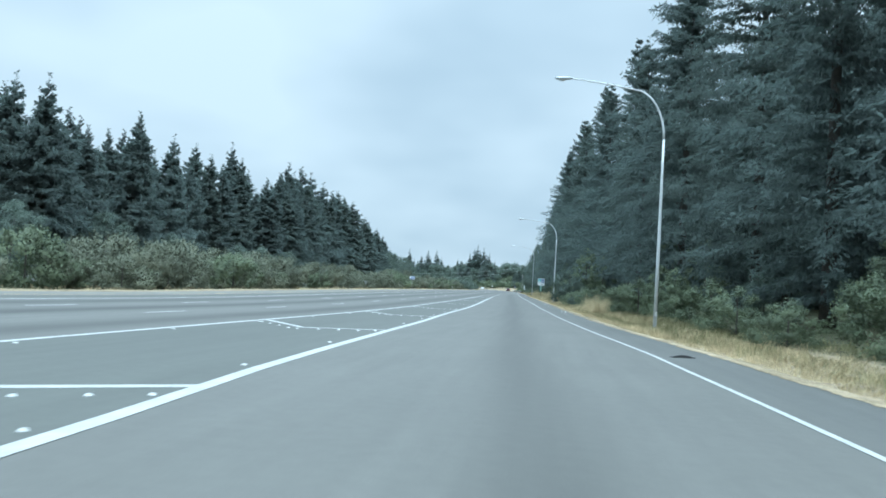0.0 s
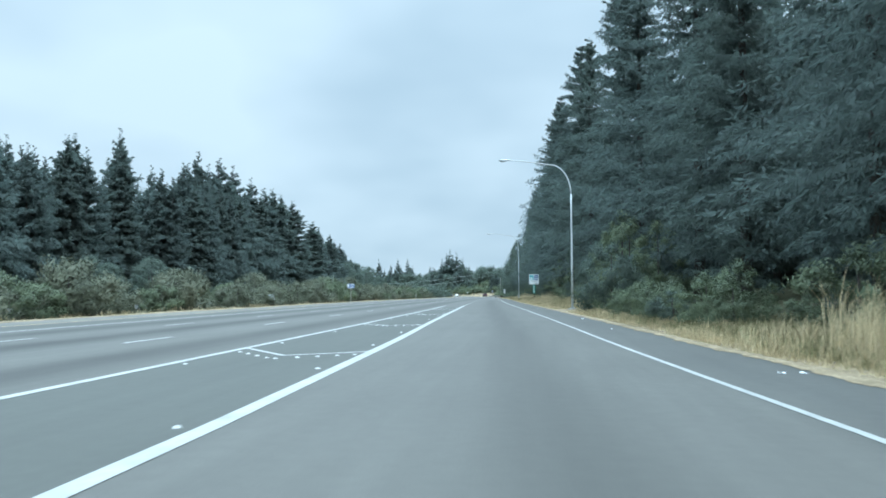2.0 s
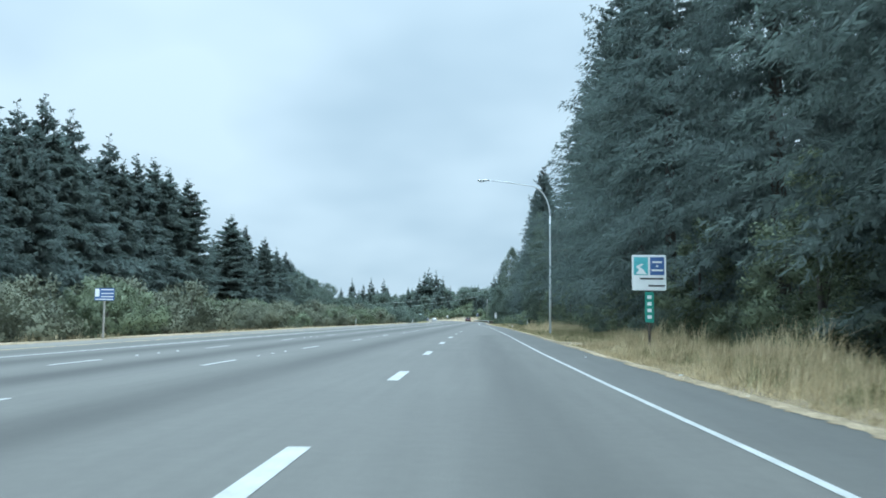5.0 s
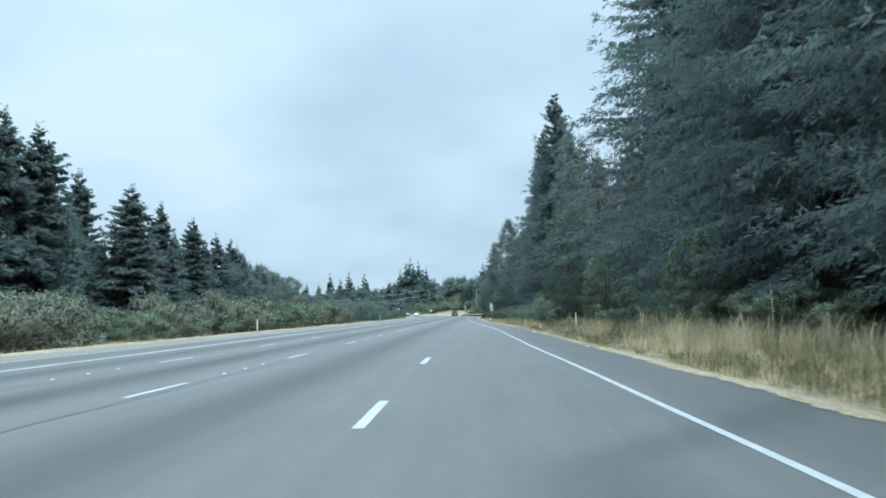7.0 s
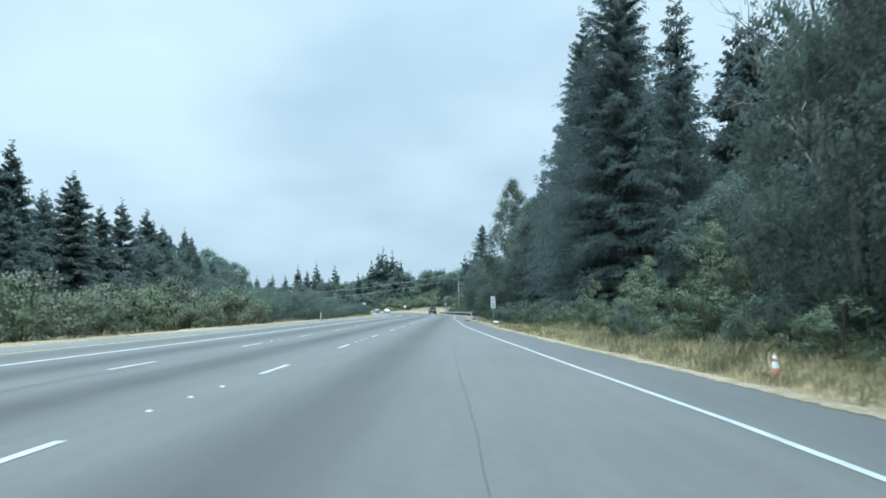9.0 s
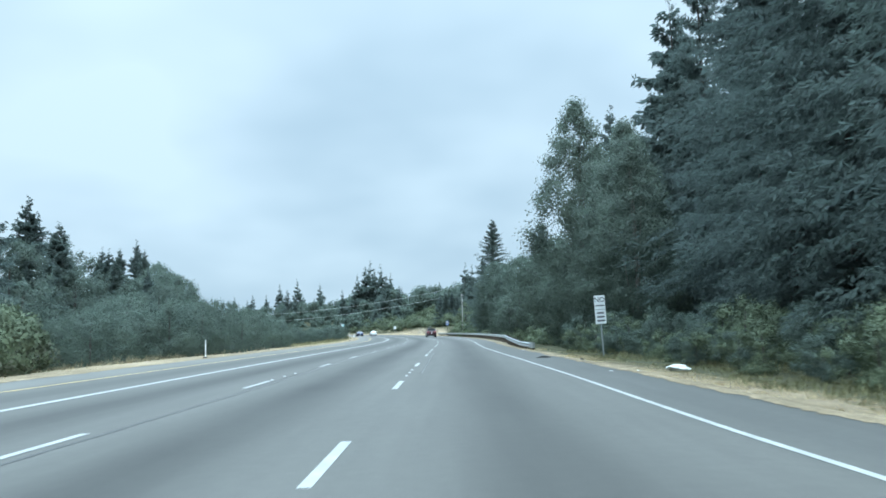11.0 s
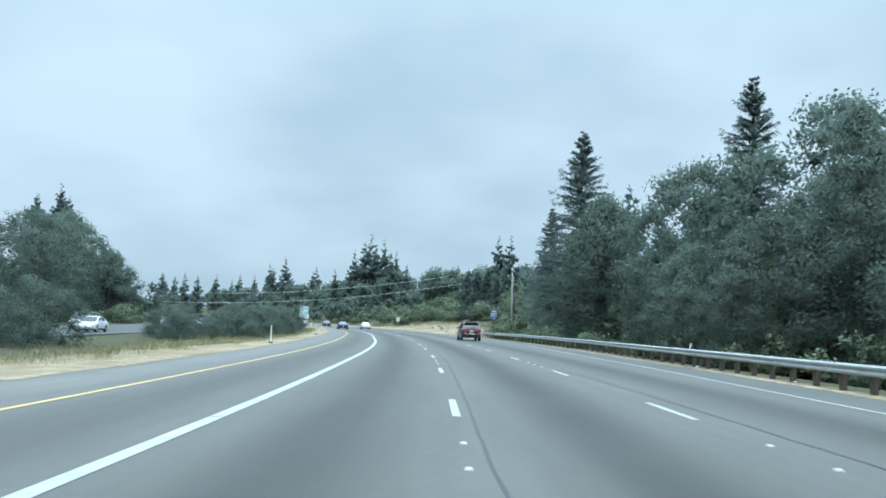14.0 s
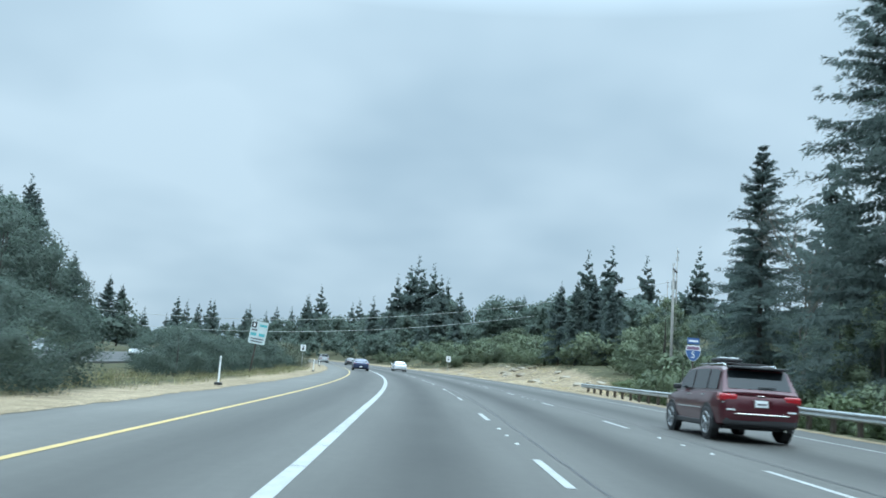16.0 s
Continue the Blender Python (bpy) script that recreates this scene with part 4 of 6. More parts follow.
for src, x, y, k in ((alder, 27.5, 426, 0.9), (alder, 26, 410, 0.82), (alder, 24, 402, 0.78), (alder, 22.5, 395, 0.62), (maple2, 23, 302, 0.72), (maple2, 25.5, 313, 0.62), (maple2, 27, 329, 0.72), (alder, 31, 326, 0.5), (maple, 30, 340, 0.75),
                     (maple, 33, 504, 0.85), (maple3, 34, 484, 1.3), (maple2, 29, 420, 1.0), (maple2, 26.5, 418, 0.7), (maple2, 24.5, 408, 0.6), (maple, 29, 438, 0.68), (maple3, 35, 458, 0.85), (maple, 32.5, 478, 0.95), (maple3, 37, 508, 1.2), (maple2, 28, 443, 0.6), (maple2, 32, 466, 0.8), (maple2, 26.5, 477, 0.66), (maple2, 25.8, 486, 0.6), (maple3, 37, 450, 0.8), (maple2, 26.5, 433, 0.6), (maple3, 40, 490, 1.0),
                     (maple3, 33.5, 529, 0.62), (maple2, 30.5, 548, 0.55), (maple2, 29, 560, 0.5), (maple3, 36, 545, 0.8), (maple2, 29, 575, 0.45), (maple3, 42, 585, 0.35),
                     (maple3, -38, 190, 0.45), (maple3, -50, 200, 0.55), (maple3, -47, 110, 0.6), (maple3, -47, 430, 0.5), (maple3, -52, 500, 1.0), (maple3, -49, 520, 0.95), (maple3, -55, 530, 1.15), (maple3, -52, 572, 1.35), (maple3, -50, 548, 1.05), (maple3, -65, 645, 1.25), (maple3, -72, 640, 1.7), (maple3, -79, 655, 2.0), (maple3, -70, 655, 1.2), (maple3, -62, 600, 1.4), (maple3, -58, 585, 1.5), (maple3, -56, 482, 1.3), (maple3, -60, 512, 1.5)):
    copy_at(src, stand(x, y, rt.uniform(0, 6.28), k * rt.uniform(0.95, 1.05)))


for x, y, k in LEFT_MAPLES:
    copy_at(maple3, stand(x, y, 1.7 * x, k))
make_broadleaf("domed_maple", "tall domed maple with dense dark green leaves beside the fir", 35, 16.6, 4.7, 280, 120, 0.12, M_LEAF, M_BARK, stand(27.5, 518.5, 2.0, (22.2 - ground_at(27.5, 518.5)) / 16.6), G_LEAFY, low=0.03, clump=0.36)
# a slim alder beside the bare trees
copy_at(alder, Matrix.LocRotScale((18.8, 303, ground_at(18.8, 303)), Euler((0, 0, 1.0)), (0.5, 0.5, 0.8)))
# thin-leaved alders at the end of the wood
for x, y, top in ((29.5, 472.5, 19.8), (30, 463, 19.5), (35, 467, 19.5)):
    k = (top - ground_at(x, y)) / 24.0
    copy_at(alder, Matrix.LocRotScale((x, y, ground_at(x, y)), Euler((0, 0, y)), (k * 1.1, k * 1.1, k)))


def make_bare_tree(x, y, height, seed):
    r = rng_of(seed)
    ob = thing("bare_tree", "leafless pale grey tree with forked upright branches", "tree", stand(x, y))
    bm = trunk_bm(height * 0.7, height * 0.012, seed, lean=0.6)

    def fork(p, d, ln, rad, level):
        e = p + d * ln
        t = tube_bm([p, p.lerp(e, 0.5) + Vector(r.normal(size=3)) * 0.05 * ln, e], [rad, rad * 0.75, rad * 0.5], 5)
        me = bpy.data.meshes.new("limb_tmp")
        t.to_mesh(me)
        t.free()
        bm.from_mesh(me)
        bpy.data.meshes.remove(me)
        if level:
            for _ in range(3):
                nd = (d + 0.42 * Vector(r.normal(size=3)) + Vector((0, 0, 0.15))).normalized()
                fork(p.lerp(e, r.uniform(0.5, 1.0)), nd, ln * r.uniform(0.5, 0.8), rad * 0.5, level - 1)

    for i in range(9):
        a = r.uniform(0, 6.28)
        fork(Vector((0, 0, height * r.uniform(0.25, 0.65))), Vector((math.cos(a) * 0.7, math.sin(a) * 0.7, 0.9)).normalized(), height * 0.2, height * 0.005, 3)
    part("trunk", bm, M_ALDERBARK, ob, smooth=True)
    return ob


make_bare_tree(24.5, 316, 20, 41)
make_bare_tree(27.5, 322, 21, 42)
make_bare_tree(30.0, 553, 15, 43)

# ---- shrubs ----
shrub = [
    make_broadleaf("shrub", "dense green bramble shrub at the edge of the wood", 51, 3.0, 2.4, 30, 170, 0.056, M_SHRUB, M_BARK, stand(16.5, 62, 0.0, 1.0), G_SHRUB, low=0.02, clump=0.3, category="shrub"),
    make_broadleaf("shrub", "dense green bramble shrub at the edge of the wood", 52, 3.0, 2.1, 30, 170, 0.054, M_LEAF, M_BARK, stand(17.0, 80, 0.0, 1.1), G_SHRUB, low=0.02, clump=0.32, category="shrub"),
]
tall_shrub = make_broadleaf("tall_shrub", "tall light green shrub in front of the firs", 53, 7.5, 3.0, 56, 190, 0.066, M_SHRUB, M_BARK, stand(18.0, 110, 0.0, 1.0), G_SHRUB, low=0.03, clump=0.28, cone=0.45, category="shrub")
med_shrub = [
    make_broadleaf("median_shrub", "grey-green rounded shrub in the median", 54, 2.6, 2.6, 34, 110, 0.078, M_SHRUB2, M_BARK, stand(-27, 90, 0.0, 1.0), G_MED, low=0.02, clump=0.3, category="shrub"),
    make_broadleaf("median_shrub", "dull green broom shrub in the median", 55, 2.6, 2.2, 34, 110, 0.078, M_SHRUB, M_BARK, stand(-29, 96, 0.0, 1.0), G_MED, low=0.02, clump=0.3, category="shrub"),
]
bank_shrub = make_broadleaf("shrub", "low green scrub on the bank beside the bend", 56, 3.0, 2.8, 20, 70, 0.13, M_SHRUB, M_BARK, stand(26, 585, 0.0, 1.0), G_SHRUB, low=0.02, clump=0.36, category="shrub")
for i in range(52):
    s = 36 + i * 4.7 + rt.uniform(-1.2, 1.2)
    d = float(edge_d(s)) + 5.9 + rt.uniform(-0.7, 1.6) + (3.4 if 184 < s < 206 else 2.4 if 146 < s < 300 else 0.9 if s < 116 else -1.0)
    x, y = at(s, d)
    copy_at(rt.choice(shrub if s > 135 else shrub[:1]), stand(float(x), float(y), rt.uniform(0, 6.28), rt.choice((0.55, 0.75, 0.85, 0.95, 1.05, 1.15)) * (1.0 if s > 135 else 0.8), tall=rt.uniform(0.8, 1.3)))
for x, y, k in ((14.6, 153, 1.1), (15.2, 160, 0.9), (15.6, 207, 0.85), (15.8, 194, 0.95), (17.2, 199, 0.8), (13.0, 86, 0.5), (13.6, 94, 0.55), (17.5, 262, 0.7), (19, 290, 0.8), (20.5, 296, 0.95), (19.5, 104, 0.9), (20, 318, 0.7), (21, 332, 0.6), (20.5, 345, 0.5), (18.6, 66, 0.7)):
    copy_at(tall_shrub, stand(x, y, rt.uniform(0, 6.28), k))
# low growth behind the guardrail and along the wood at the sign
for i in range(44):
    s = 300 + i * 5.6 + rt.uniform(-1, 1)
    d = float(edge_d(s)) + (6.0 if s < 360 else 9.6 if s < 386 else 6.0 if s < 401 else 8.6) + rt.uniform(-0.5, 2.5)
    x, y = at(s, d)
    copy_at(rt.choice(shrub if s < 405 else [bank_shrub]), stand(float(x), float(y), rt.uniform(0, 6.28), rt.uniform(0.5, 0.95), tall=rt.uniform(0.7, 1.1)))
for i in range(46):
    s = 395 + i * 4.0 + rt.uniform(-2, 2)
    x, y = at(s, float(edge_d(s)) + 13.0 + rt.uniform(-1.5, 5))
    copy_at(rt.choice([bank_shrub, bank_shrub, tall_shrub]), stand(float(x), float(y), rt.uniform(0, 6.28), rt.uniform(0.8, 1.15)))
for i in range(26):
    y = 346 + i * 2.0 + rt.uniform(-0.7, 0.7)
    copy_at(rt.choice(shrub), stand(18.6 + rt.uniform(-0.2, 2.4) + (1.0 if 376 < y < 384 else 0.0), y, rt.uniform(0, 6.28), rt.uniform(0.55, 0.85)))
for x, y, k in ((16.9, 357, 0.45), (17.2, 360, 0.4), (17.0, 363, 0.5), (17.5, 366, 0.42), (17.2, 369, 0.5), (17.6, 372, 0.4), (17.8, 375, 0.42), (18.2, 379, 0.45), (18.0, 383, 0.5), (17.6, 386, 0.45), (17.4, 389, 0.5), (17.8, 392, 0.5), (18.9, 362, 0.6), (19.2, 368, 0.6), (19.4, 374, 0.6)):
    copy_at(rt.choice(shrub), stand(x, y, y, k))
# the bank on the outside of the bend
for i in range(115):
    s = 552 + 210 * rt.random()
    d = float(edge_d(s)) + np.interp(s, (552, 572, 625, 660), (7.0, 11.0, 11.0, 7.0)) + 50 * rt.random() ** 1.7
    x, y = at(s, d)
    copy_at(bank_shrub, stand(float(x), float(y), rt.uniform(0, 6.28), rt.uniform(0.7, 1.5)))
# median
for i in range(125):
    s = 60 + 330 * rt.random()
    d = D_LEFT - 6.0 - 11.0 * rt.random()
    x, y = at(s, d)
    copy_at(med_shrub[0 if rt.random() < 0.75 else 1], stand(float(x), float(y), rt.uniform(0, 6.28), rt.uniform(0.85, 1.5), tall=rt.uniform(0.95, 1.35)))
thicket = make_broadleaf("thicket_shrub", "tall dense willow thicket in the median", 57, 4.6, 4.2, 54, 220, 0.057, M_LEAF, M_BARK, stand(-31, 488, 0.0, 1.0), G_MED, low=0.02, clump=0.27, category="shrub")
for s, d, k in ((400, -18.5, 0.95), (407, -18.2, 1.0), (414, -18.6, 1.05), (421, -18.4, 0.95), (428, -18.2, 0.85), (434, -18, 0.7), (478, -27.5, 0.75), (483, -27, 0.9), (503, -18.2, 0.66), (511, -17.6, 0.7), (516, -17.2, 0.72), (520, -18.0, 0.7), (394, -21.5, 0.8), (401, -21, 0.85), (408, -22, 0.8), (416, -21, 0.75), (424, -21.5, 0.7), (404, -23, 1.1), (412, -26, 1.2), (421, -24, 1.15), (430, -27, 1.1), (398, -28, 1.3), (440, -27, 0.9), (508, -19.5, 0.52), (513, -20, 0.6), (507, -20.5, 0.6), (509, -24, 0.7), (518, -19.5, 0.6), (511, -25, 0.7), (503, -23, 0.6), (524, -19.5, 0.58), (543, -18.5, 0.62), (549, -20, 0.7), (556, -18.5, 0.62), (563, -19.5, 0.66), (571, -18.5, 0.62), (580, -19.5, 0.7), (590, -19, 0.7), (601, -19.5, 0.7), (560, -23, 0.75), (575, -23, 0.75)):
    x, y = at(s, d)
    copy_at(thicket, stand(float(x), float(y), rt.uniform(0, 6.28), k))
for s, d, k in ((615, -18.5, 1.2), (624, -20, 1.3), (634, -18, 1.3), (646, -19, 1.4), (660, -19, 1.4), (585, -25, 1.3), (600, -25, 1.3), (436, -21, 0.7)):
    x, y = at(s, d)
    copy_at(rt.choice(med_shrub), stand(float(x), float(y), rt.uniform(0, 6.28), k))
for x, y, k in ((-22.2, 188.7, 0.36), (-23.3, 188.9, 0.4), (-24.4, 189.6, 0.5), (-21.3, 189.6, 0.42)):
    copy_at(med_shrub[0], stand(x, y, x, k))
# low ivy over the slope behind the guardrail
ivy = make_broadleaf("ivy_mound", "low bright green ivy mound on the slope behind the guardrail", 58, 1.6, 3.0, 28, 90, 0.09, M_IVY, M_BARK, stand(23, 530, 0.0, 1.0), G_SHRUB, low=0.02, clump=0.24, category="shrub")
for i in range(46):
    s = 522 + 46 * rt.random()
    x, y = at(s, float(edge_d(s)) + 8.0 + np.interp(s, (522, 560), (3.5, 12)) * rt.random())
    copy_at(ivy, stand(float(x), float(y), rt.uniform(0, 6.28), rt.uniform(0.6, 1.05), tall=rt.uniform(0.7, 1.2)))
# growth along the far edge of the opposite carriageway
for i in range(48):
    s = 60 + 600 * rt.random()
    d = -50 - 12 * rt.random()
    x, y = at(s, d)
    copy_at(bank_shrub, stand(float(x), float(y), rt.uniform(0, 6.28), rt.uniform(0.7, 1.4)))


# closed edge of the wood beyond the opposite carriageway
rt = random.Random(15)
for x, y, top in ((-61, 276, 34.8), (-62, 295, 37.4), (-61, 301.8, 40.2), (-59, 307, 39), (-57, 318.5, 37.4), (-55.5, 328.5, 36), (-55, 336.7, 36.9), (-53.5, 341.4, 35.8), (-66, 398.5, 37.4), (-53.5, 412, 32.2), (-56, 458, 28.4), (-56, 471, 31.4), (-56, 489, 31.5), (-56, 502.4, 28.9)):
    plant(far_firs, x, y, size=(top - ground_at(x, y)) / 32.0 * 1.25, tall=0.8)
for i in range(18):
    plant(far_firs, -56.5 + rt.uniform(-1.5, 1.5), 266 + 4.3 * i + rt.uniform(-1, 1), 28.8 + rt.uniform(-1.5, 1.8))
    plant(far_firs, -60.5 + rt.uniform(-1.5, 1.5), 270 + 4.4 * i + rt.uniform(-1, 1), 32.3 + rt.uniform(-1.5, 2.0))
# brambles close to the ramp around the second lamp
for i in range(13):
    s = 112 + 2.3 * i + rt.uniform(-0.8, 0.8)
    x, y = at(s, float(edge_d(s)) + 4.9 + rt.uniform(-0.5, 0.6))
    copy_at(rt.choice(shrub), stand(float(x), float(y), rt.uniform(0, 6.28), rt.uniform(0.32, 0.6), tall=rt.uniform(0.8, 1.2)))
for x, y, k in ((15.0, 151, 0.95), (15.6, 157, 1.0), (16.2, 147, 0.9)):
    copy_at(tall_shrub, stand(x, y, y, k))


# ---- distant woods, one sheet of many small crowns ----
def woods(name, spots, label, mat, seed, leafy=False):
    r = rng_of(seed)
    rows, ways = [], []
    if leafy:
        cs, rs = [], []
        for x, y, h in spots:
            z = ground_at(x, y)
            for _ in range(9):
                a, q = r.uniform(0, 6.28), r.uniform(0, 0.36) * h
                cs.append((x + q * math.cos(a), y + q * math.sin(a), z + h * r.uniform(0.3, 0.85)))
                rs.append(h * r.uniform(0.17, 0.27))
        v, w = leaf_cloud(seed, cs, rs, 38, 0.5)
        rows.append(v)
        ways.append(w)
    else:
        base = [conifer_crown(seed + k, 20.0, 5.0, 17, 5, 5, base=0.05, twig=1.5, wide=0.42, shoots=2, core=8, power=0.9, thick=0.26) for k in range(3)]
        for x, y, h in spots:
            a = r.uniform(0, 6.28)
            m = np.array([[math.cos(a), -math.sin(a), 0], [math.sin(a), math.cos(a), 0], [0, 0, 1]]) * (h / 20.0)
            v, w = base[r.integers(3)]
            rows.append(v @ m.T + np.array([x, y, ground_at(x, y)]))
            ways.append(w @ m.T)
    ob = new(name, quads_mesh(name, np.concatenate(rows), mat, np.concatenate(ways)))
    return tagged(ob, label, "woodland", "", "stuff")


rw = random.Random(9)
spots = [(-7.4, 789, 30), (-2, 792, 27), (-14, 786, 25), (-10, 793, 28), (-5, 784, 25), (3, 796, 22), (-22, 790, 19), (-92.8, 1073, 32), (-59, 909, 27), (-66, 912, 23), (-61, 1096, 32), (-121, 940, 26), (-128, 945, 24), (-136, 950, 25), (-121, 1108, 26), (-105, 1080, 24), (-46, 930, 20), (24, 800, 16), (40, 760, 14), (33, 752, 12.5)]
for i in range(70):
    y = rw.uniform(640, 1100)
    spots.append((-20 + (y - 640) * -0.1 + rw.uniform(25, 190), y, rw.uniform(13, 22)))
for i in range(90):
    y = rw.uniform(820, 1200)
    spots.append((rw.uniform(-420, -70), y, rw.uniform(13, 24)))
for i in range(40):
    spots.append((rw.uniform(45, 100), rw.uniform(430, 640), rw.uniform(14, 22)))
woods("far_firs", spots, "distant dark firs on the hill and skyline", M_FIR2, 61)
spots = []
for i in range(84):
    y = rw.uniform(615, 820)
    x0, y0 = at(y, float(edge_d(y)) + rw.uniform(34, 110))
    spots.append((float(x0), float(y0), rw.uniform(11, 17) * np.interp(y, (615, 720), (0.3, 1.0))))
for i in range(120):
    y = rw.uniform(600, 980)
    x0, y0 = at(y, float(edge_d(y)) + rw.uniform(22, 130))
    spots.append((float(x0), float(y0), rw.uniform(8, 15) * np.interp(y, (600, 720), (0.3, 1.0))))
for i in range(60):
    y = rw.uniform(690, 1100)
    spots.append((rw.uniform(-330, -90), y, rw.uniform(8, 15)))
for i in range(70):
    y = rw.uniform(690, 900)
    x0, y0 = at(y, float(edge_d(y)) + 4.5 + 14 * rw.random())
    spots.append((float(x0), float(y0), rw.uniform(2.5, 4.5)))
for i in range(90):
    y = rw.uniform(730, 930)
    x0, y0 = at(y, float(edge_d(y)) + 6 + 40 * rw.random())
    spots.append((float(x0), float(y0), rw.uniform(4, 9)))
for i in range(30):
    spots.append((rw.uniform(-110, -62), rw.uniform(560, 700), rw.uniform(7, 12)))
woods("far_thicket", spots, "distant rounded leafy trees and scrub covering the hill", M_LEAF, 62, True)


# ---- grass ----
def grass(name, spots, label, mat, seed, tall, spread, blades, wind=0.25):
    """Tufts of blades that fan out and bend over; spots: (s, d, height factor)."""
    r = rng_of(seed)
    P = np.array(spots)
    n = len(P) * blades
    s, d, k = (np.repeat(P[:, i], blades) for i in range(3))
    off = r.normal(size=(n, 2)) * spread
    x, y = at(s + off[:, 0], d + off[:, 1])
    z = np.repeat(ground_z(P[:, 0], P[:, 1]), blades) - 0.04
    a = np.arctan2(off[:, 0], off[:, 1]) + r.normal(size=n) * 0.9
    h = tall * k * r.uniform(0.3, 1.15, n) ** 1.2 * np.repeat(r.uniform(0.6, 1.3, len(P)), blades)
    ld = np.stack([np.cos(a) + wind, np.sin(a) - wind, 0 * a], -1)
    lean = (r.uniform(0.1, 0.85, n) * h)[:, None]
    w = 0.0028 + 0.0042 * r.random(n)
    sd = np.stack([-np.sin(a), np.cos(a), 0 * a], -1) * w[:, None]
    up = np.array([0, 0, 1.0])
    hh = h[:, None]
    root = np.stack([x, y, z], -1)
    mid = root + 0.28 * lean * ld + 0.62 * hh * up
    tip = root + lean * ld + hh * (1 - 0.25 * lean / (hh + 0.01)) * up
    ob = new(name, quads_mesh(name, np.stack([root, mid - 1.3 * sd, tip, mid + 1.3 * sd], 1), mat, up + 0.5 * ld))
    return tagged(ob, label, "grass", "", "stuff")


rg = random.Random(3)


def verge_spots(n, s0, s1, r0, r1, side=1, lift=0.0):
    out = []
    while len(out) < n:
        s = rg.uniform(s0, s1)
        q = rg.uniform(r0, r1)
        k = 0.42 + 0.95 * noise.noise(Vector((s * 0.11, q * 0.35, 0.0))) + 0.25 * noise.noise(Vector((s * 0.5, q * 0.9, 5.0))) + 0.3 * (q - r0) / (r1 - r0)
        if side > 0:
            k *= float(np.interp(s, (60, 130, 150, 205, 220, 300, 330), (0.5, 0.5, 1.0, 1.0, 0.72, 0.72, 0.6)))
        k += lift
        if k > (0.12 if s < 135 else 0.2):
            d = float(edge_d(s)) + 2.0 + q if side > 0 else D_LEFT - q
            out.append((s, d, max(0.2, k)))
    return out


grass("dry_grass", verge_spots(4600, 36, 348, 0.3, 5.4), "tall dry straw-coloured grass along the verge", M_STRAW, 71, 0.8, 0.13, 34)
grass("low_dry_grass", verge_spots(5200, 36, 400, 0.1, 1.7), "short dry straw-coloured grass at the asphalt's edge", M_STRAW, 72, 0.26, 0.13, 20)
grass("green_weeds", verge_spots(4800, 40, 392, 0.9, 6.8), "half-green weeds among the dry grass", M_WEED, 73, 0.75, 0.14, 30)
grass("tall_dry_grass", verge_spots(420, 176, 212, 0.8, 5.2) + verge_spots(150, 92, 104, 1.0, 2.6) + verge_spots(260, 236, 262, 1.4, 4.8) + verge_spots(90, 262, 300, 2.0, 4.8), "tall feathery dry grass in clumps on the verge", M_STRAW, 76, 1.3, 0.1, 30)
grass("low_weeds", verge_spots(4000, 216, 345, 0.4, 4.6, lift=0.3) + verge_spots(1700, 62, 112, 1.0, 4.6, lift=0.35), "knee-high half-green weeds close to the asphalt", M_WEED, 79, 0.6, 0.13, 26)
grass("edge_straw", verge_spots(1500, 216, 345, 0.3, 2.2, lift=0.2) + verge_spots(900, 62, 112, 0.5, 3.0, lift=0.3), "dry straw between the weeds and the asphalt", M_STRAW, 80, 0.55, 0.12, 24)
grass("feathery_grass", verge_spots(110, 243, 253, 1.0, 3.0, lift=0.55) + verge_spots(34, 263, 267, 1.2, 2.6, lift=0.4) + verge_spots(85, 94, 99, 1.3, 2.8, lift=0.75) + verge_spots(40, 78, 92, 2.0, 3.8, lift=0.3), "tall feathery straw-coloured clumps on the verge", M_STRAW, 81, 1.15, 0.1, 34)
grass("median_grass", verge_spots(2600, 60, 560, 1.2, 8.0, -1), "dry straw-coloured grass in the median", M_STRAW, 74, 0.5, 0.2, 12)
grass("median_weeds", verge_spots(1500, 440, 600, 1.5, 9.0, -1), "half-green weeds among the dry grass of the median", M_WEED, 78, 0.7, 0.18, 22)
grass("bank_grass", verge_spots(2600, 560, 690, 0.8, 8.5), "dry grass on the cut bank", M_STRAW, 75, 0.6, 0.25, 12)
grass("short_dry_grass", verge_spots(5200, 60, 345, 0.1, 3.0), "short dry straw-coloured grass between the asphalt and the tall tufts", M_STRAW, 77, 0.36, 0.15, 20)


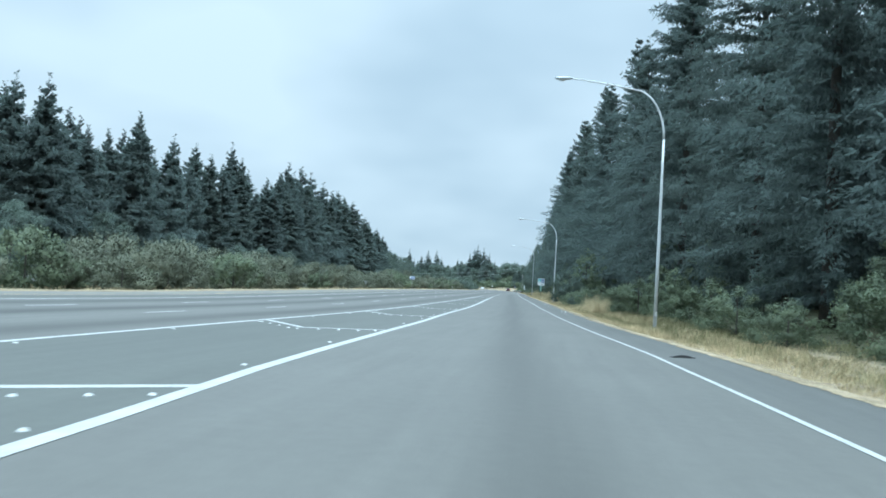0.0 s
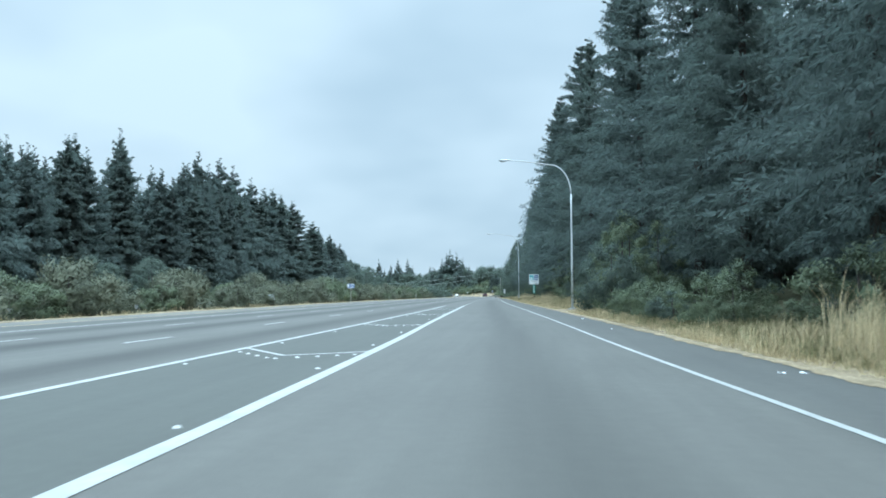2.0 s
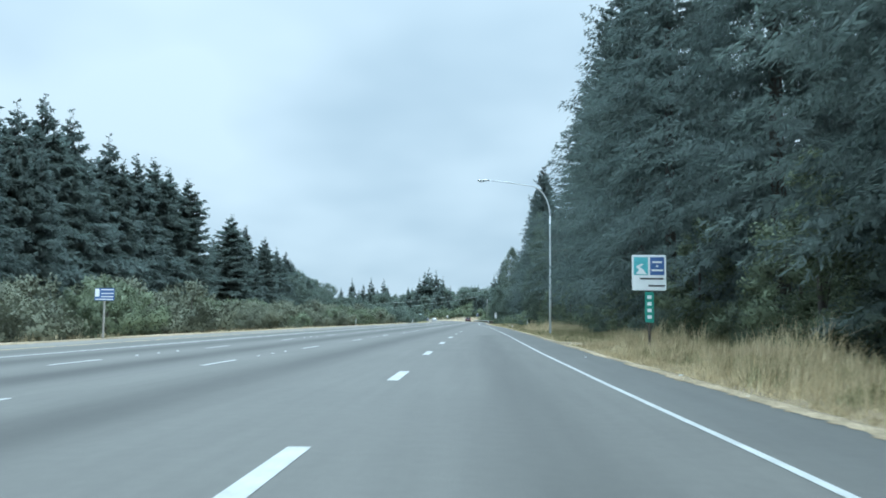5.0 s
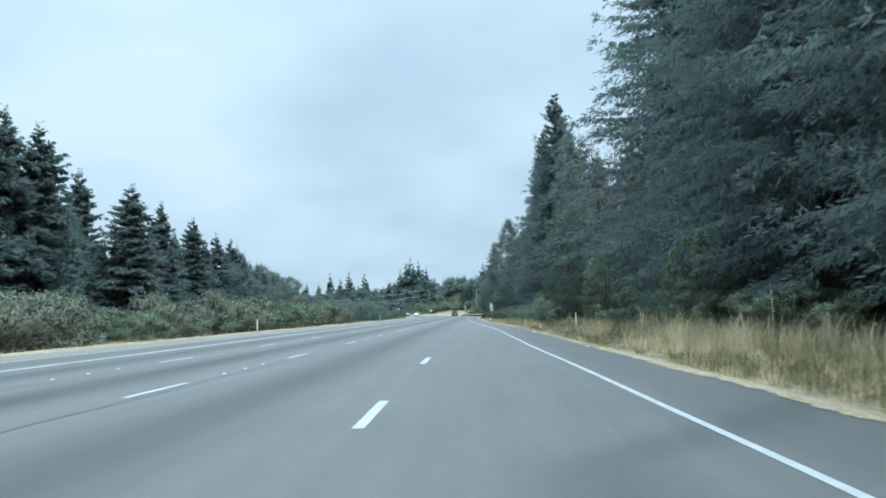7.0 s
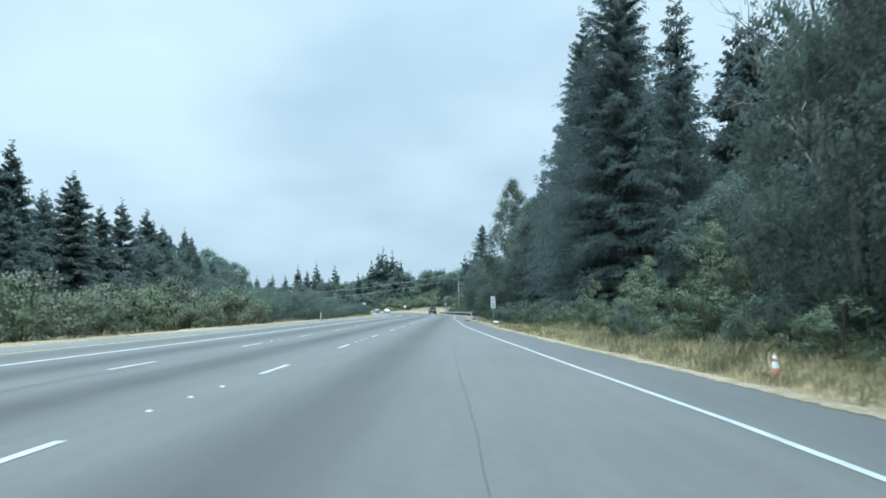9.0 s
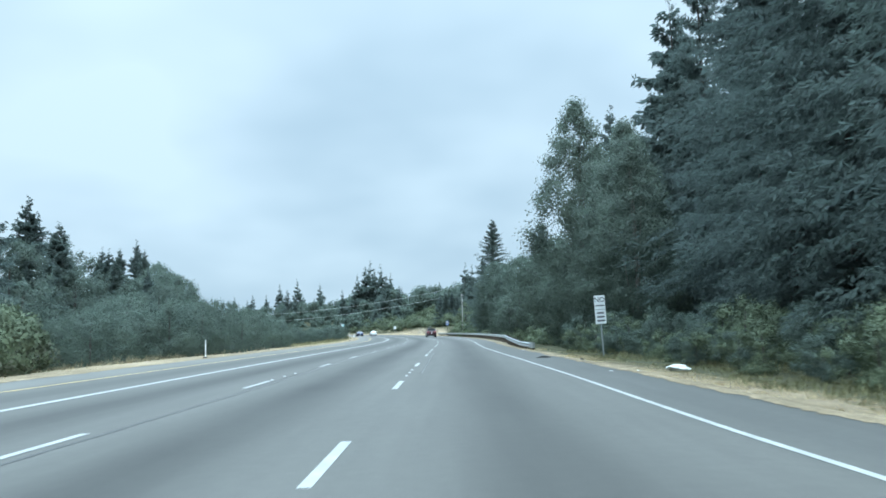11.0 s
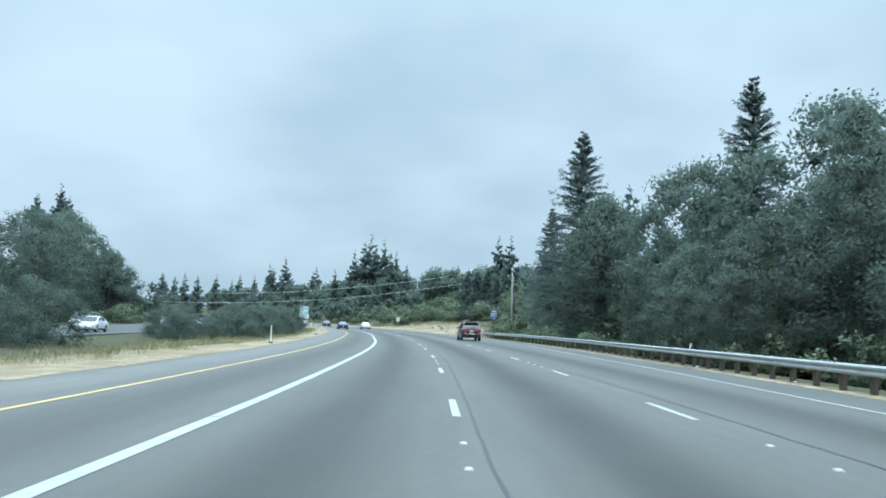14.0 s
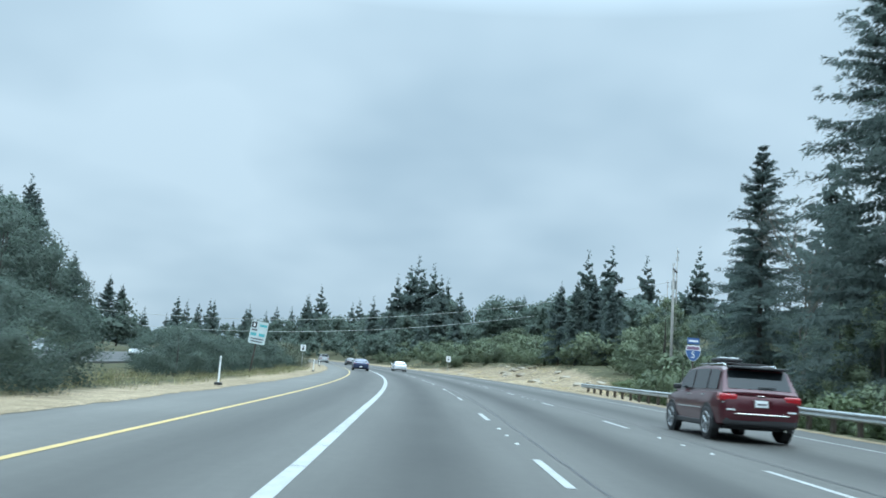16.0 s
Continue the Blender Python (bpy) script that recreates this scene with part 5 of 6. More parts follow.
# ---- street lamps ----
def make_street_lamp(x, y, tall=1.0):
    ob = thing("street_lamp", "tall tapered galvanised lamp post with a curved arm over the ramp", "street lamp", stand(x, y, tall=tall), "street lamps along the ramp")
    z0 = road_z(y) - ground_at(x, y)
    pole = [(0, 0, 0.1), (0, 0, 3.5), (0, 0, 7), (0, 0, 8.55)]
    rad = [0.088, 0.078, 0.066, 0.056]
    arm = []
    for i in range(9):
        a = radians(90 * i / 8)
        arm.append((-1.5 * (1 - math.cos(a)), 0, 8.55 + 2.2 * math.sin(a)))
    bend = arm[1:] + [(-2.6, 0, 10.91), (-3.8, 0, 11.05), (-4.6, 0, 11.11)]
    part("pole", tube_bm(pole, rad, 12), M_LAMP, ob, smooth=True)
    part("arm", tube_bm([pole[-1]] + bend, [0.056] + [0.055 - 0.0025 * i for i in range(len(bend))], 10), M_LAMP, ob, "curved galvanised arm", smooth=True)
    head = part("lamp_head", loft_bm([[(px, 0.15 * w * math.cos(q), 11.1 + pz + 0.075 * w * math.sin(q)) for q in (2 * math.pi * k / 12 for k in range(12))] for px, w, pz in ((-4.5, 0.35, 0.02), (-4.65, 0.8, 0.02), (-4.9, 1.05, 0.01), (-5.2, 1.0, 0.0), (-5.36, 0.5, 0.0))]), M_LAMP, ob, "cobra-head lantern", smooth=True)
    lens = bmesh.new()
    bmesh.ops.create_uvsphere(lens, u_segments=12, v_segments=6, radius=1.0, matrix=PL((-5.02, 0, 11.04)) @ Matrix.Diagonal((0.2, 0.11, 0.06, 1)))
    part("lens", lens, M_LENS, head, "clear glass lens", smooth=True)
    base = box_bm(0.38, 0.38, 0.03, (0, 0, 0.105), 0.008)
    part("base_plate", base, M_LAMP, ob)
    foot = bmesh.new()
    bmesh.ops.create_cone(foot, cap_ends=True, segments=16, radius1=0.36, radius2=0.34, depth=0.5, matrix=PL((0, 0, -0.16)))
    part("footing", foot, M_CONC, ob, "concrete footing")
    bolt = bmesh.new()
    bmesh.ops.create_cone(bolt, cap_ends=True, segments=6, radius1=0.022, radius2=0.022, depth=0.07, matrix=PL((0, 0, 0.14)))
    me = bpy.data.meshes.new("bolt")
    bolt.to_mesh(me)
    bolt.free()
    me.materials.append(M_LAMP)
    for bx in (-0.14, 0.14):
        for by in (-0.14, 0.14):
            part_mesh("bolt", me, ob, "", PL((bx, by, 0)))
    part("hand_hole_cover", box_bm(0.1, 0.02, 0.18, (0, -0.12, 0.75), 0.006), M_LAMP, ob)
    return ob


for x, y, tall in ((8.2, 68.2, 1.075), (9.5, 145.0, 1.0), (11.2, 228.8, 1.03)):
    make_street_lamp(x, y, tall)


# ---- guardrail ----
def make_guardrail():
    s0, s1 = 394.6, 566.1
    ob = thing("guardrail", "galvanised W-beam guardrail on dark timber posts along the shoulder", "guardrail", NOWHERE)

    def rail_d(s):
        return float(edge_d(s)) + np.interp(s, (388, 394, 401, 415, 430, 445, 475, 500, 525), (2.75, 2.6, 2.55, 2.7, 3.1, 3.3, 3.95, 4.3, 4.6))

    def rail_drop(s):
        return -0.05 - 0.29 * (1 - float(smooth_step(s0 + 2, s0 + 30, s)))

    prof = [(0.0, 0.41), (-0.02, 0.43), (-0.085, 0.46), (-0.085, 0.50), (-0.01, 0.55), (-0.01, 0.58), (-0.085, 0.63), (-0.085, 0.67), (-0.02, 0.70), (0.0, 0.72)]
    prof = prof + [(u + 0.012, v) for u, v in prof[::-1]]
    ss = np.arange(s0, s1 + 0.1, 3.81)
    for a, b in zip(ss, ss[1:]):
        rings = []
        for s in (a - 0.12, 0.5 * (a + b), b + 0.12):
            x, y = at(s, rail_d(s))
            h = radians(heading(s))
            z = float(road_z(s)) + rail_drop(s)
            lift = 0.004 if int(round((a - s0) / 3.81)) % 2 else 0.0
            rings.append([(float(x) + (u - lift) * math.cos(h), float(y) + (u - lift) * math.sin(h), z + v) for u, v in prof])
        part("beam", loft_bm(rings), M_GALV, ob)
    # a small white marker leaning on the beam
    x, y = at(472.0, rail_d(472.0))
    part("rail_marker", box_bm(0.05, 0.02, 0.34, (0, 0, 0.8), 0.006), M_SIGNW, ob, "small white marker", m=PL((float(x), float(y), float(road_z(472.0)))) @ Matrix.Rotation(radians(12), 4, "Y"))
    # bullnose at the start
    x, y = at(s0 - 0.3, rail_d(s0) + 0.05)
    bm = bmesh.new()
    bmesh.ops.create_cone(bm, cap_ends=True, segments=14, radius1=0.17, radius2=0.17, depth=0.36, matrix=PL((float(x), float(y), float(road_z(s0)) + 0.22)))
    part("end_piece", bm, M_GALV, ob, "rounded steel end piece", smooth=False)
    post = bpy.data.meshes.new("post")
    bm = box_bm(0.15, 0.2, 1.1, (0.2, 0, 0.17), 0.01)
    bm.to_mesh(post)
    bm.free()
    post.materials.append(M_WOODPOST)
    block = bpy.data.meshes.new("block")
    bm = box_bm(0.12, 0.18, 0.36, (0.07, 0, 0.56), 0.008)
    bm.to_mesh(block)
    bm.free()
    block.materials.append(M_WOODPOST)
    for s in np.arange(s0 + 0.6, s1, 1.905):
        x, y = at(s, rail_d(s))
        m = PL((float(x), float(y), float(road_z(s)) + rail_drop(s))) @ Matrix.Rotation(radians(heading(s) + rt.uniform(-2, 2)), 4, "Z")
        part_mesh("post", post, ob, "", m)
        part_mesh("block", block, ob, "", m)


make_guardrail()


# ---- signs ----
def sign_thing(name, label, x, y, turn=0.0, tilt=0.0):
    m = PL((x, y, ground_at(x, y))) @ Matrix.Rotation(radians(turn), 4, "Z") @ Matrix.Rotation(radians(tilt), 4, "Y")
    return thing(name, label, "sign", m)


def post_part(ob, h, r=0.03, mat=None, name="post", x=0.0, y=None):
    y = r + 0.01 if y is None else y
    return part(name, box_bm(2 * r, 2 * r, h + 0.3, (x, y, h / 2 - 0.15), r * 0.25), mat or M_GALV, ob)


def bar(ob, w, h, x, z, mat, y=-0.006, name="print_bar"):
    return part(name, box_bm(w, 0.006, h, (x, y, z)), mat, ob)


FACE = Matrix.Rotation(radians(90), 4, "X")

# white board with a landscape picture, a dark blue field and lines of print, a green name strip under it
ob = sign_thing("litter_sign", "white roadside board with teal picture and green name strip", 11.2, 198.4)
z0 = ground_at(11.2, 198.4)
top = 6.55 - z0
post_part(ob, top - 0.1, 0.05, M_WOODPOST)
board = part("board", plate_bm(rounded(1.3, 1.35, 0.06, cz=top - 0.67), 0.012), M_SIGNW, ob, "white sheeting board")
bar(board, 0.54, 0.68, -0.31, top - 0.42, M_TEAL, name="picture")
bm = plate_bm([(-0.5, top - 0.72), (-0.1, top - 0.74), (-0.22, top - 0.55), (-0.36, top - 0.46), (-0.2, top - 0.36), (-0.3, top - 0.33), (-0.5, top - 0.45), (-0.38, top - 0.56)], 0.004)
part("river_shape", bm, M_SIGNW, board, m=PL((0, -0.014, 0)))
bar(board, 0.54, 0.68, 0.31, top - 0.42, M_SIGNB, name="navy_field")
for w, zz in ((0.36, 0.27), (0.08, 0.42), (0.44, 0.58)):
    bar(board, w, 0.07, 0.31, top - zz, M_SIGNW, -0.011)
for w, zz, xx in ((0.9, 0.9, 0.1), (0.62, 1.17, 0.28)):
    bar(board, w, 0.06, xx, top - zz, M_INK)
strip_p = part("name_strip", plate_bm(rounded(0.34, 1.15, 0.04, cz=top - 1.98), 0.012), M_SIGNG, ob, "green strip with white letters")
for k in range(4):
    bar(strip_p, 0.16, 0.13, 0.0, top - 1.6 - 0.25 * k, M_SIGNW)

# white regulatory sign: NO over bars
ob = sign_thing("no_parking_sign", "two white regulatory plates with black print on a leaning steel post", 16.45, 379.5, tilt=-2.5)
top = 7.56 - ground_at(16.45, 379.5)
post_part(ob, top - 0.05, 0.03)
up_ = part("upper_plate", plate_bm(rounded(0.52, 0.66, 0.03, cz=top - 0.33), 0.006), M_SIGNW, ob)
words("NO", 0.32, M_INK, up_, PL((0, -0.006, top - 0.22)) @ FACE)
bar(up_, 0.42, 0.055, 0, top - 0.48, M_SLATE)
low_ = part("lower_plate", plate_bm(rounded(0.52, 0.66, 0.03, cz=top - 1.005), 0.006), M_SIGNW, ob)
for w, zz in ((0.32, 0.83), (0.36, 1.01), (0.36, 1.19)):
    bar(low_, w, 0.08, 0, top - zz, M_SLATE)
part("edge_strip", box_bm(0.5, 0.004, 0.012, (0, -0.003, top - 0.665)), M_INK, up_)

# interstate shield with direction plate
ob = sign_thing("route_sign", "blue shield sign with a faded red band under a blue plate", 18.0, 536.6, 4.0)
top = 9.9 - ground_at(18.0, 536.6)
post_part(ob, top - 0.05, 0.035, M_WOODPOST)
pl = part("direction_plate", plate_bm(rounded(0.6, 0.3, 0.04, cz=top - 0.17), 0.006), M_SIGNB, ob, "blue direction plate")
bar(pl, 0.46, 0.09, 0, top - 0.18, M_SIGNW)


def shield(w, h, cz):
    half = [(0.0, -0.5), (0.2, -0.42), (0.38, -0.2), (0.48, 0.08), (0.46, 0.32), (0.36, 0.5), (0.2, 0.45), (0.0, 0.5)]
    pts = half + [(-x, z) for x, z in half[-2:0:-1]]
    return [(x * w, cz + z * h) for x, z in pts]


sh = part("shield", plate_bm(shield(0.78, 0.8, top - 0.77), 0.006), M_SIGNW, ob, "white-edged shield")
part("blue_field", plate_bm([(x, min(z, top - 0.63)) for x, z in shield(0.74, 0.75, top - 0.775)], 0.004), M_SIGNB, sh, m=PL((0, -0.006, 0)))
part("red_band", plate_bm([(-0.32, top - 0.6), (0.32, top - 0.6), (0.28, top - 0.43), (0.14, top - 0.46), (0, top - 0.42), (-0.14, top - 0.46), (-0.28, top - 0.43)], 0.004), M_SIGNR, sh, m=PL((0, -0.006, 0)))
words("5", 0.46, M_SIGNW, sh, PL((0, -0.012, top - 0.86)) @ FACE)

# carpool sign in the median
ob = sign_thing("carpool_sign", "white carpool lane sign on a leaning post in the median", -7.4, 553.4, 8.0, 7.0)
top = 10.05 - ground_at(-7.4, 553.4)
post_part(ob, top - 0.1, 0.05, M_WOODPOST)
bd = part("board", plate_bm(rounded(1.15, 1.55, 0.08, cz=top - 0.78), 0.01), M_OLDSIGN, ob)
bar(bd, 0.34, 0.4, -0.36, top - 0.28, M_INK, name="symbol_field")
part("diamond", plate_bm([(-0.36, top - 0.43), (-0.28, top - 0.28), (-0.36, top - 0.13), (-0.44, top - 0.28)], 0.004), M_SIGNW, bd, m=PL((0, -0.012, 0)))
for w, h, xx, zz in ((0.5, 0.16, 0.25, 0.28), (0.36, 0.12, -0.3, 0.62), (0.4, 0.2, -0.3, 0.92), (0.4, 0.2, 0.26, 0.92), (0.85, 0.08, 0, 1.22), (0.8, 0.08, 0, 1.4)):
    bar(bd, w, h, xx, top - zz, M_TEAL if h > 0.13 else M_SLATE)

# service sign on the left shoulder
ob = sign_thing("service_sign", "small blue and white striped sign on a timber post", -15.7, 214.4)
top = 5.78 - ground_at(-15.7, 214.4)
post_part(ob, top - 0.1, 0.045, M_OLDPOLE)
bd = part("board", plate_bm(rounded(1.1, 0.7, 0.05, cz=top - 0.35), 0.01), M_SIGNB, ob)
bar(bd, 0.24, 0.44, -0.41, top - 0.26, M_SIGNW)
for zz in (0.09, 0.3, 0.48, 0.63):
    bar(bd, 0.7 if zz < 0.5 else 1.0, 0.05, 0.16 if zz < 0.5 else 0, top - zz, M_SIGNW)

# equipment cabinet in the median
ob = thing("equipment_cabinet", "pale grey roadside equipment cabinet among the median shrubs", "cabinet", stand(-22.8, 190.2))
zt = 3.85 - ground_at(-22.8, 190.2)
part("body", box_bm(0.85, 0.7, zt, (0, 0, zt / 2), 0.03), M_TYVEK, ob)
part("lid", box_bm(0.93, 0.78, 0.07, (0, 0, zt + 0.03), 0.02), M_TYVEK, ob)
part("door", box_bm(0.7, 0.03, zt * 0.8, (0, -0.36, zt * 0.47), 0.01), M_TYVEK, ob)
part("plinth", box_bm(1.0, 0.85, 0.2, (0, 0, 0.0), 0.02), M_CONC, ob)

# speed sign and small signs far ahead on the bend
for s, d, w, h in ((640, 8.5, 0.75, 0.95), (600, -15.5, 0.6, 0.75)):
    x, y = at(s, d)
    ob = sign_thing("small_sign", "small white regulatory sign on a steel post beside the bend", float(x), float(y), heading(s))
    post_part(ob, 2.2, 0.03)
    bd = part("board", plate_bm(rounded(w, h, 0.04, cz=2.3), 0.006), M_SIGNW, ob)
    bar(bd, w * 0.5, 0.1, 0, 2.5, M_INK)
    bar(bd, w * 0.4, 0.3, 0, 2.2, M_INK)


# ---- delineators, cones, litter ----
def make_delineator(x, y):
    ob = thing("delineator_post", "slim white plastic delineator post at the shoulder", "post", stand(x, y), "delineators along the median")
    part("post", loft_bm([[(px, py, z) for px, py in ((-0.032, -0.012), (0.032, -0.012), (0.032, 0.012), (-0.032, 0.012))] for z in (-0.1, 0.9, 1.12)]), M_SIGNW, ob)
    part("reflector", box_bm(0.05, 0.006, 0.2, (0, -0.016, 0.96)), M_LENS, ob)
    part("foot", box_bm(0.26, 0.24, 0.14, (0, 0, 0.03), 0.03), M_BLACK, ob)


for s in (298, 391, 486, 529, 577, 625):
    x, y = at(s, D_LEFT - 0.75)
    make_delineator(float(x), float(y))
make_delineator(13.9, 273.8)


def make_cone(x, y, turn, lean=0.0):
    ob = thing("traffic_cone", "faded orange traffic cone with a white collar on the verge", "traffic cone", PL((x, y, ground_at(x, y) + 0.01)) @ Matrix.Rotation(turn, 4, "Z") @ Matrix.Rotation(lean, 4, "X"), "traffic cones on the verge")

    def ring(r, z, n=20):
        return [(r * math.cos(2 * math.pi * k / n), r * math.sin(2 * math.pi * k / n), z) for k in range(n)]

    ob.scale = (0.7, 0.7, 0.7)
    part("base", box_bm(0.36, 0.36, 0.035, (0, 0, 0.018), 0.012), M_CONE, ob)
    part("body", loft_bm([ring(0.14, 0.035), ring(0.125, 0.06), ring(0.035, 0.7), ring(0.03, 0.715)]), M_CONE, ob, smooth=True)
    part("collar", loft_bm([ring(0.098, 0.30), ring(0.07, 0.47)], False), M_SIGNW, ob, "white reflective collar", smooth=True)
    part("upper_collar", loft_bm([ring(0.059, 0.55), ring(0.045, 0.65)], False), M_SIGNW, ob, smooth=True)


make_cone(13.3, 296.0, 0.2)
make_cone(12.45, 279.3, 0.7, 0.06)


def make_bag(x, y):
    ob = thing("litter_bag", "crumpled white plastic litter bag on the verge", "litter", PL((x, y, ground_at(x, y))))
    bm = bmesh.new()
    bmesh.ops.create_icosphere(bm, subdivisions=3, radius=0.2)
    for v in bm.verts:
        v.co += v.normal * 0.12 * noise.noise(v.co * 6)
        v.co.z = max(0.0, v.co.z * 0.5 + 0.1)
        v.co.x *= 1.7
    part("bag", bm, M_SIGNW, ob)


make_bag(15.2, 364.8)


def make_scrap(x, y, turn):
    ob = thing("tyre_scrap", "torn black strip of tyre rubber on the shoulder", "litter", PL((x, y, float(road_z(y)) + 0.005)) @ Matrix.Rotation(turn, 4, "Z"))
    rings = []
    for i in range(9):
        t = i / 8 - 0.5
        w = 0.05 + 0.03 * math.sin(7 * t)
        rings.append([(0.7 * t, -w, 0.0), (0.7 * t, w, 0.01), (0.7 * t, w * 0.8, 0.045 + 0.03 * math.cos(5 * t)), (0.7 * t, -w * 0.8, 0.04 + 0.03 * math.cos(5 * t))])
    part("strip", loft_bm(rings), M_RUBBER, ob)


def make_paper(s, d, size, seed):
    r = rng_of(seed)
    x, y = at(s, d)
    ob = thing("paper_scrap", "small crumpled scrap of pale paper on the shoulder", "litter", PL((float(x), float(y), max(float(road_z(s)), ground_at(float(x), float(y))) + 0.012)), "litter along the shoulder")
    bm = bmesh.new()
    bmesh.ops.create_grid(bm, x_segments=4, y_segments=3, size=size)
    for v in bm.verts:
        v.co += Vector((r.normal() * 0.25, r.normal() * 0.25, abs(r.normal()) * 0.35)) * size
    bmesh.ops.solidify(bm, geom=bm.faces[:], thickness=0.004)
    part("scrap", bm, M_SIGNW, ob)


rl = random.Random(21)
for i in range(34):
    s_ = rl.choice((rl.uniform(60, 130), rl.uniform(150, 200), rl.uniform(250, 285), rl.uniform(355, 392), rl.uniform(410, 500)))
    make_paper(s_, float(edge_d(s_)) + rl.uniform(1.1, 2.3) + (0.8 if s_ > 400 else 0.0), rl.uniform(0.02, 0.055), 300 + i)

def make_rock(s, d, size, seed):
    r = rng_of(seed)
    x, y = at(s, d)
    x, y = float(x), float(y)
    ob = thing("bank_rock", "pale tan rock half sunk in the dry bank", "rock", PL((x, y, ground_at(x, y))) @ Matrix.Rotation(seed, 4, "Z"), "rocks on the bank")
    bm = bmesh.new()
    bmesh.ops.create_icosphere(bm, subdivisions=2, radius=size)
    for v in bm.verts:
        v.co += v.normal * size * 0.5 * noise.noise(v.co / size * 1.1 + Vector((seed, 0, 0)))
        v.co.z *= 0.5
        v.co.x *= 1.5
    part("rock", bm, M_ROCK, ob)


for i in range(34):
    s_ = rl.uniform(568, 660)
    make_rock(s_, float(edge_d(s_)) + 2.0 + rl.uniform(1.5, 8.5), rl.uniform(0.18, 0.6), 500 + i)

make_scrap(5.05, 48.5, 0.4)
make_scrap(14.0, 373.0, 1.2)
make_scrap(13.2, 377.0, 0.3)


# ---- utility poles and wires ----
def make_utility_pole(x, y, top, arm_turn):
    z = ground_at(x, y)
    h = top - z
    ob = thing("utility_pole", "weathered timber utility pole with a crossarm above the trees", "utility pole", PL((x, y, z)) @ Matrix.Rotation(arm_turn, 4, "Z"), "utility poles")
    part("pole", tube_bm([(0, 0, -0.3), (0, 0, h * 0.5), (0, 0, h)], [0.14, 0.115, 0.09], 10), M_OLDPOLE, ob, smooth=True)
    part("crossarm", box_bm(2.2, 0.1, 0.12, (0, -0.12, h - 0.6), 0.01), M_WOODPOST, ob)
    for px in (-1.0, -0.5, 0.5, 1.0):
        bm = bmesh.new()
        bmesh.ops.create_cone(bm, cap_ends=True, segments=8, radius1=0.05, radius2=0.03, depth=0.16, matrix=PL((px, -0.12, h - 0.46)))
        part("insulator", bm, M_LENS, ob)
    bm = bmesh.new()
    bmesh.ops.create_cone(bm, cap_ends=True, segments=12, radius1=0.2, radius2=0.2, depth=0.7, matrix=PL((0.33, 0, h - 1.7)))
    part("transformer", bm, M_GALV, ob, "grey transformer can")


for x, y, t in ((23.4, 562.5, 17.3), (41.3, 632.2, 30.1), (32.4, 647.0, 25.6), (60.0, 715.0, 35.4), (-196.0, 715.0, 35.4)):
    make_utility_pole(x, y, t, 1.2)


def make_wire(a, b, sag, n=40):
    pts = []
    for i in range(n + 1):
        t = i / n
        p = Vector(a).lerp(Vector(b), t)
        p.z -= sag * 4 * t * (1 - t)
        pts.append(p)
    return tube_bm(pts, 0.05, 6)


for low in (0.6, 3.7):
    ob = thing("power_line", "thick pale power cable strung across the highway on the bend", "power line", NOWHERE, "power lines")
    part("wire", make_wire((60.0, 715.0, 35.4 - low), (-196.0, 715.0, 35.4 - low), 17.2), M_CABLE, ob)


# ---- vehicles ----
def wheel_parts(ob, x, y, r, wide, side, spokes=5):
    m = PL((x, y, r)) @ Matrix.Rotation(radians(90 * side), 4, "Z") @ Matrix.Rotation(radians(90), 4, "X")

    def ring(rad, z, n=28):
        return [(rad * math.cos(2 * math.pi * k / n), rad * math.sin(2 * math.pi * k / n), z) for k in range(n)]

    h = wide / 2
    tyre = bmesh.new()
    prof = [(r * 0.66, -h * 0.8), (r * 0.9, -h), (r * 0.98, -h * 0.8), (r, -h * 0.4), (r, h * 0.4), (r * 0.98, h * 0.8), (r * 0.9, h), (r * 0.66, h * 0.8)]
    wh = part("wheel", loft_bm([ring(a, b) for a, b in prof], True), M_RUBBER, ob, "black rubber tyre", smooth=True, m=m)
    tyre.free()
    part("rim", loft_bm([ring(r * 0.69, h * 0.82), ring(r * 0.66, h * 0.95), ring(r * 0.60, h * 0.9), ring(r * 0.58, h * 0.55)], False), M_ALLOY, wh, "alloy rim", smooth=True)
    part("brake_disc", loft_bm([ring(r * 0.58, h * 0.5), ring(r * 0.1, h * 0.52)], True), M_BLACK, wh)
    hub = bmesh.new()
    bmesh.ops.create_cone(hub, cap_ends=True, segments=14, radius1=r * 0.17, radius2=r * 0.12, depth=0.05, matrix=PL((0, 0, h * 0.85)))
    part("hub", hub, M_ALLOY, wh)
    for k in range(spokes):
        part("spoke", box_bm(r * 0.55, r * 0.16, 0.03, (r * 0.36, 0, h * 0.82), 0.008), M_ALLOY, wh, m=Matrix.Rotation(2 * math.pi * k / spokes, 4, "Z"))


def body_ring(y, zb, zt, hb, hw, ht, crown=0.0):
    """A cross-section of the lower body: sill, bulge, shoulder."""
    half = [(hb * 0.9, zb), (hb, zb + 0.05), (hw, zb + 0.35 * (zt - zb)), (hw, zb + 0.62 * (zt - zb)), (hw - 0.015, zb + 0.82 * (zt - zb)), (ht + 0.02, zt - 0.03), (ht - 0.05, zt), (ht * 0.5, zt + crown)]
    return [(x, y, z) for x, z in half] + [(-x, y, z) for x, z in half[::-1]]


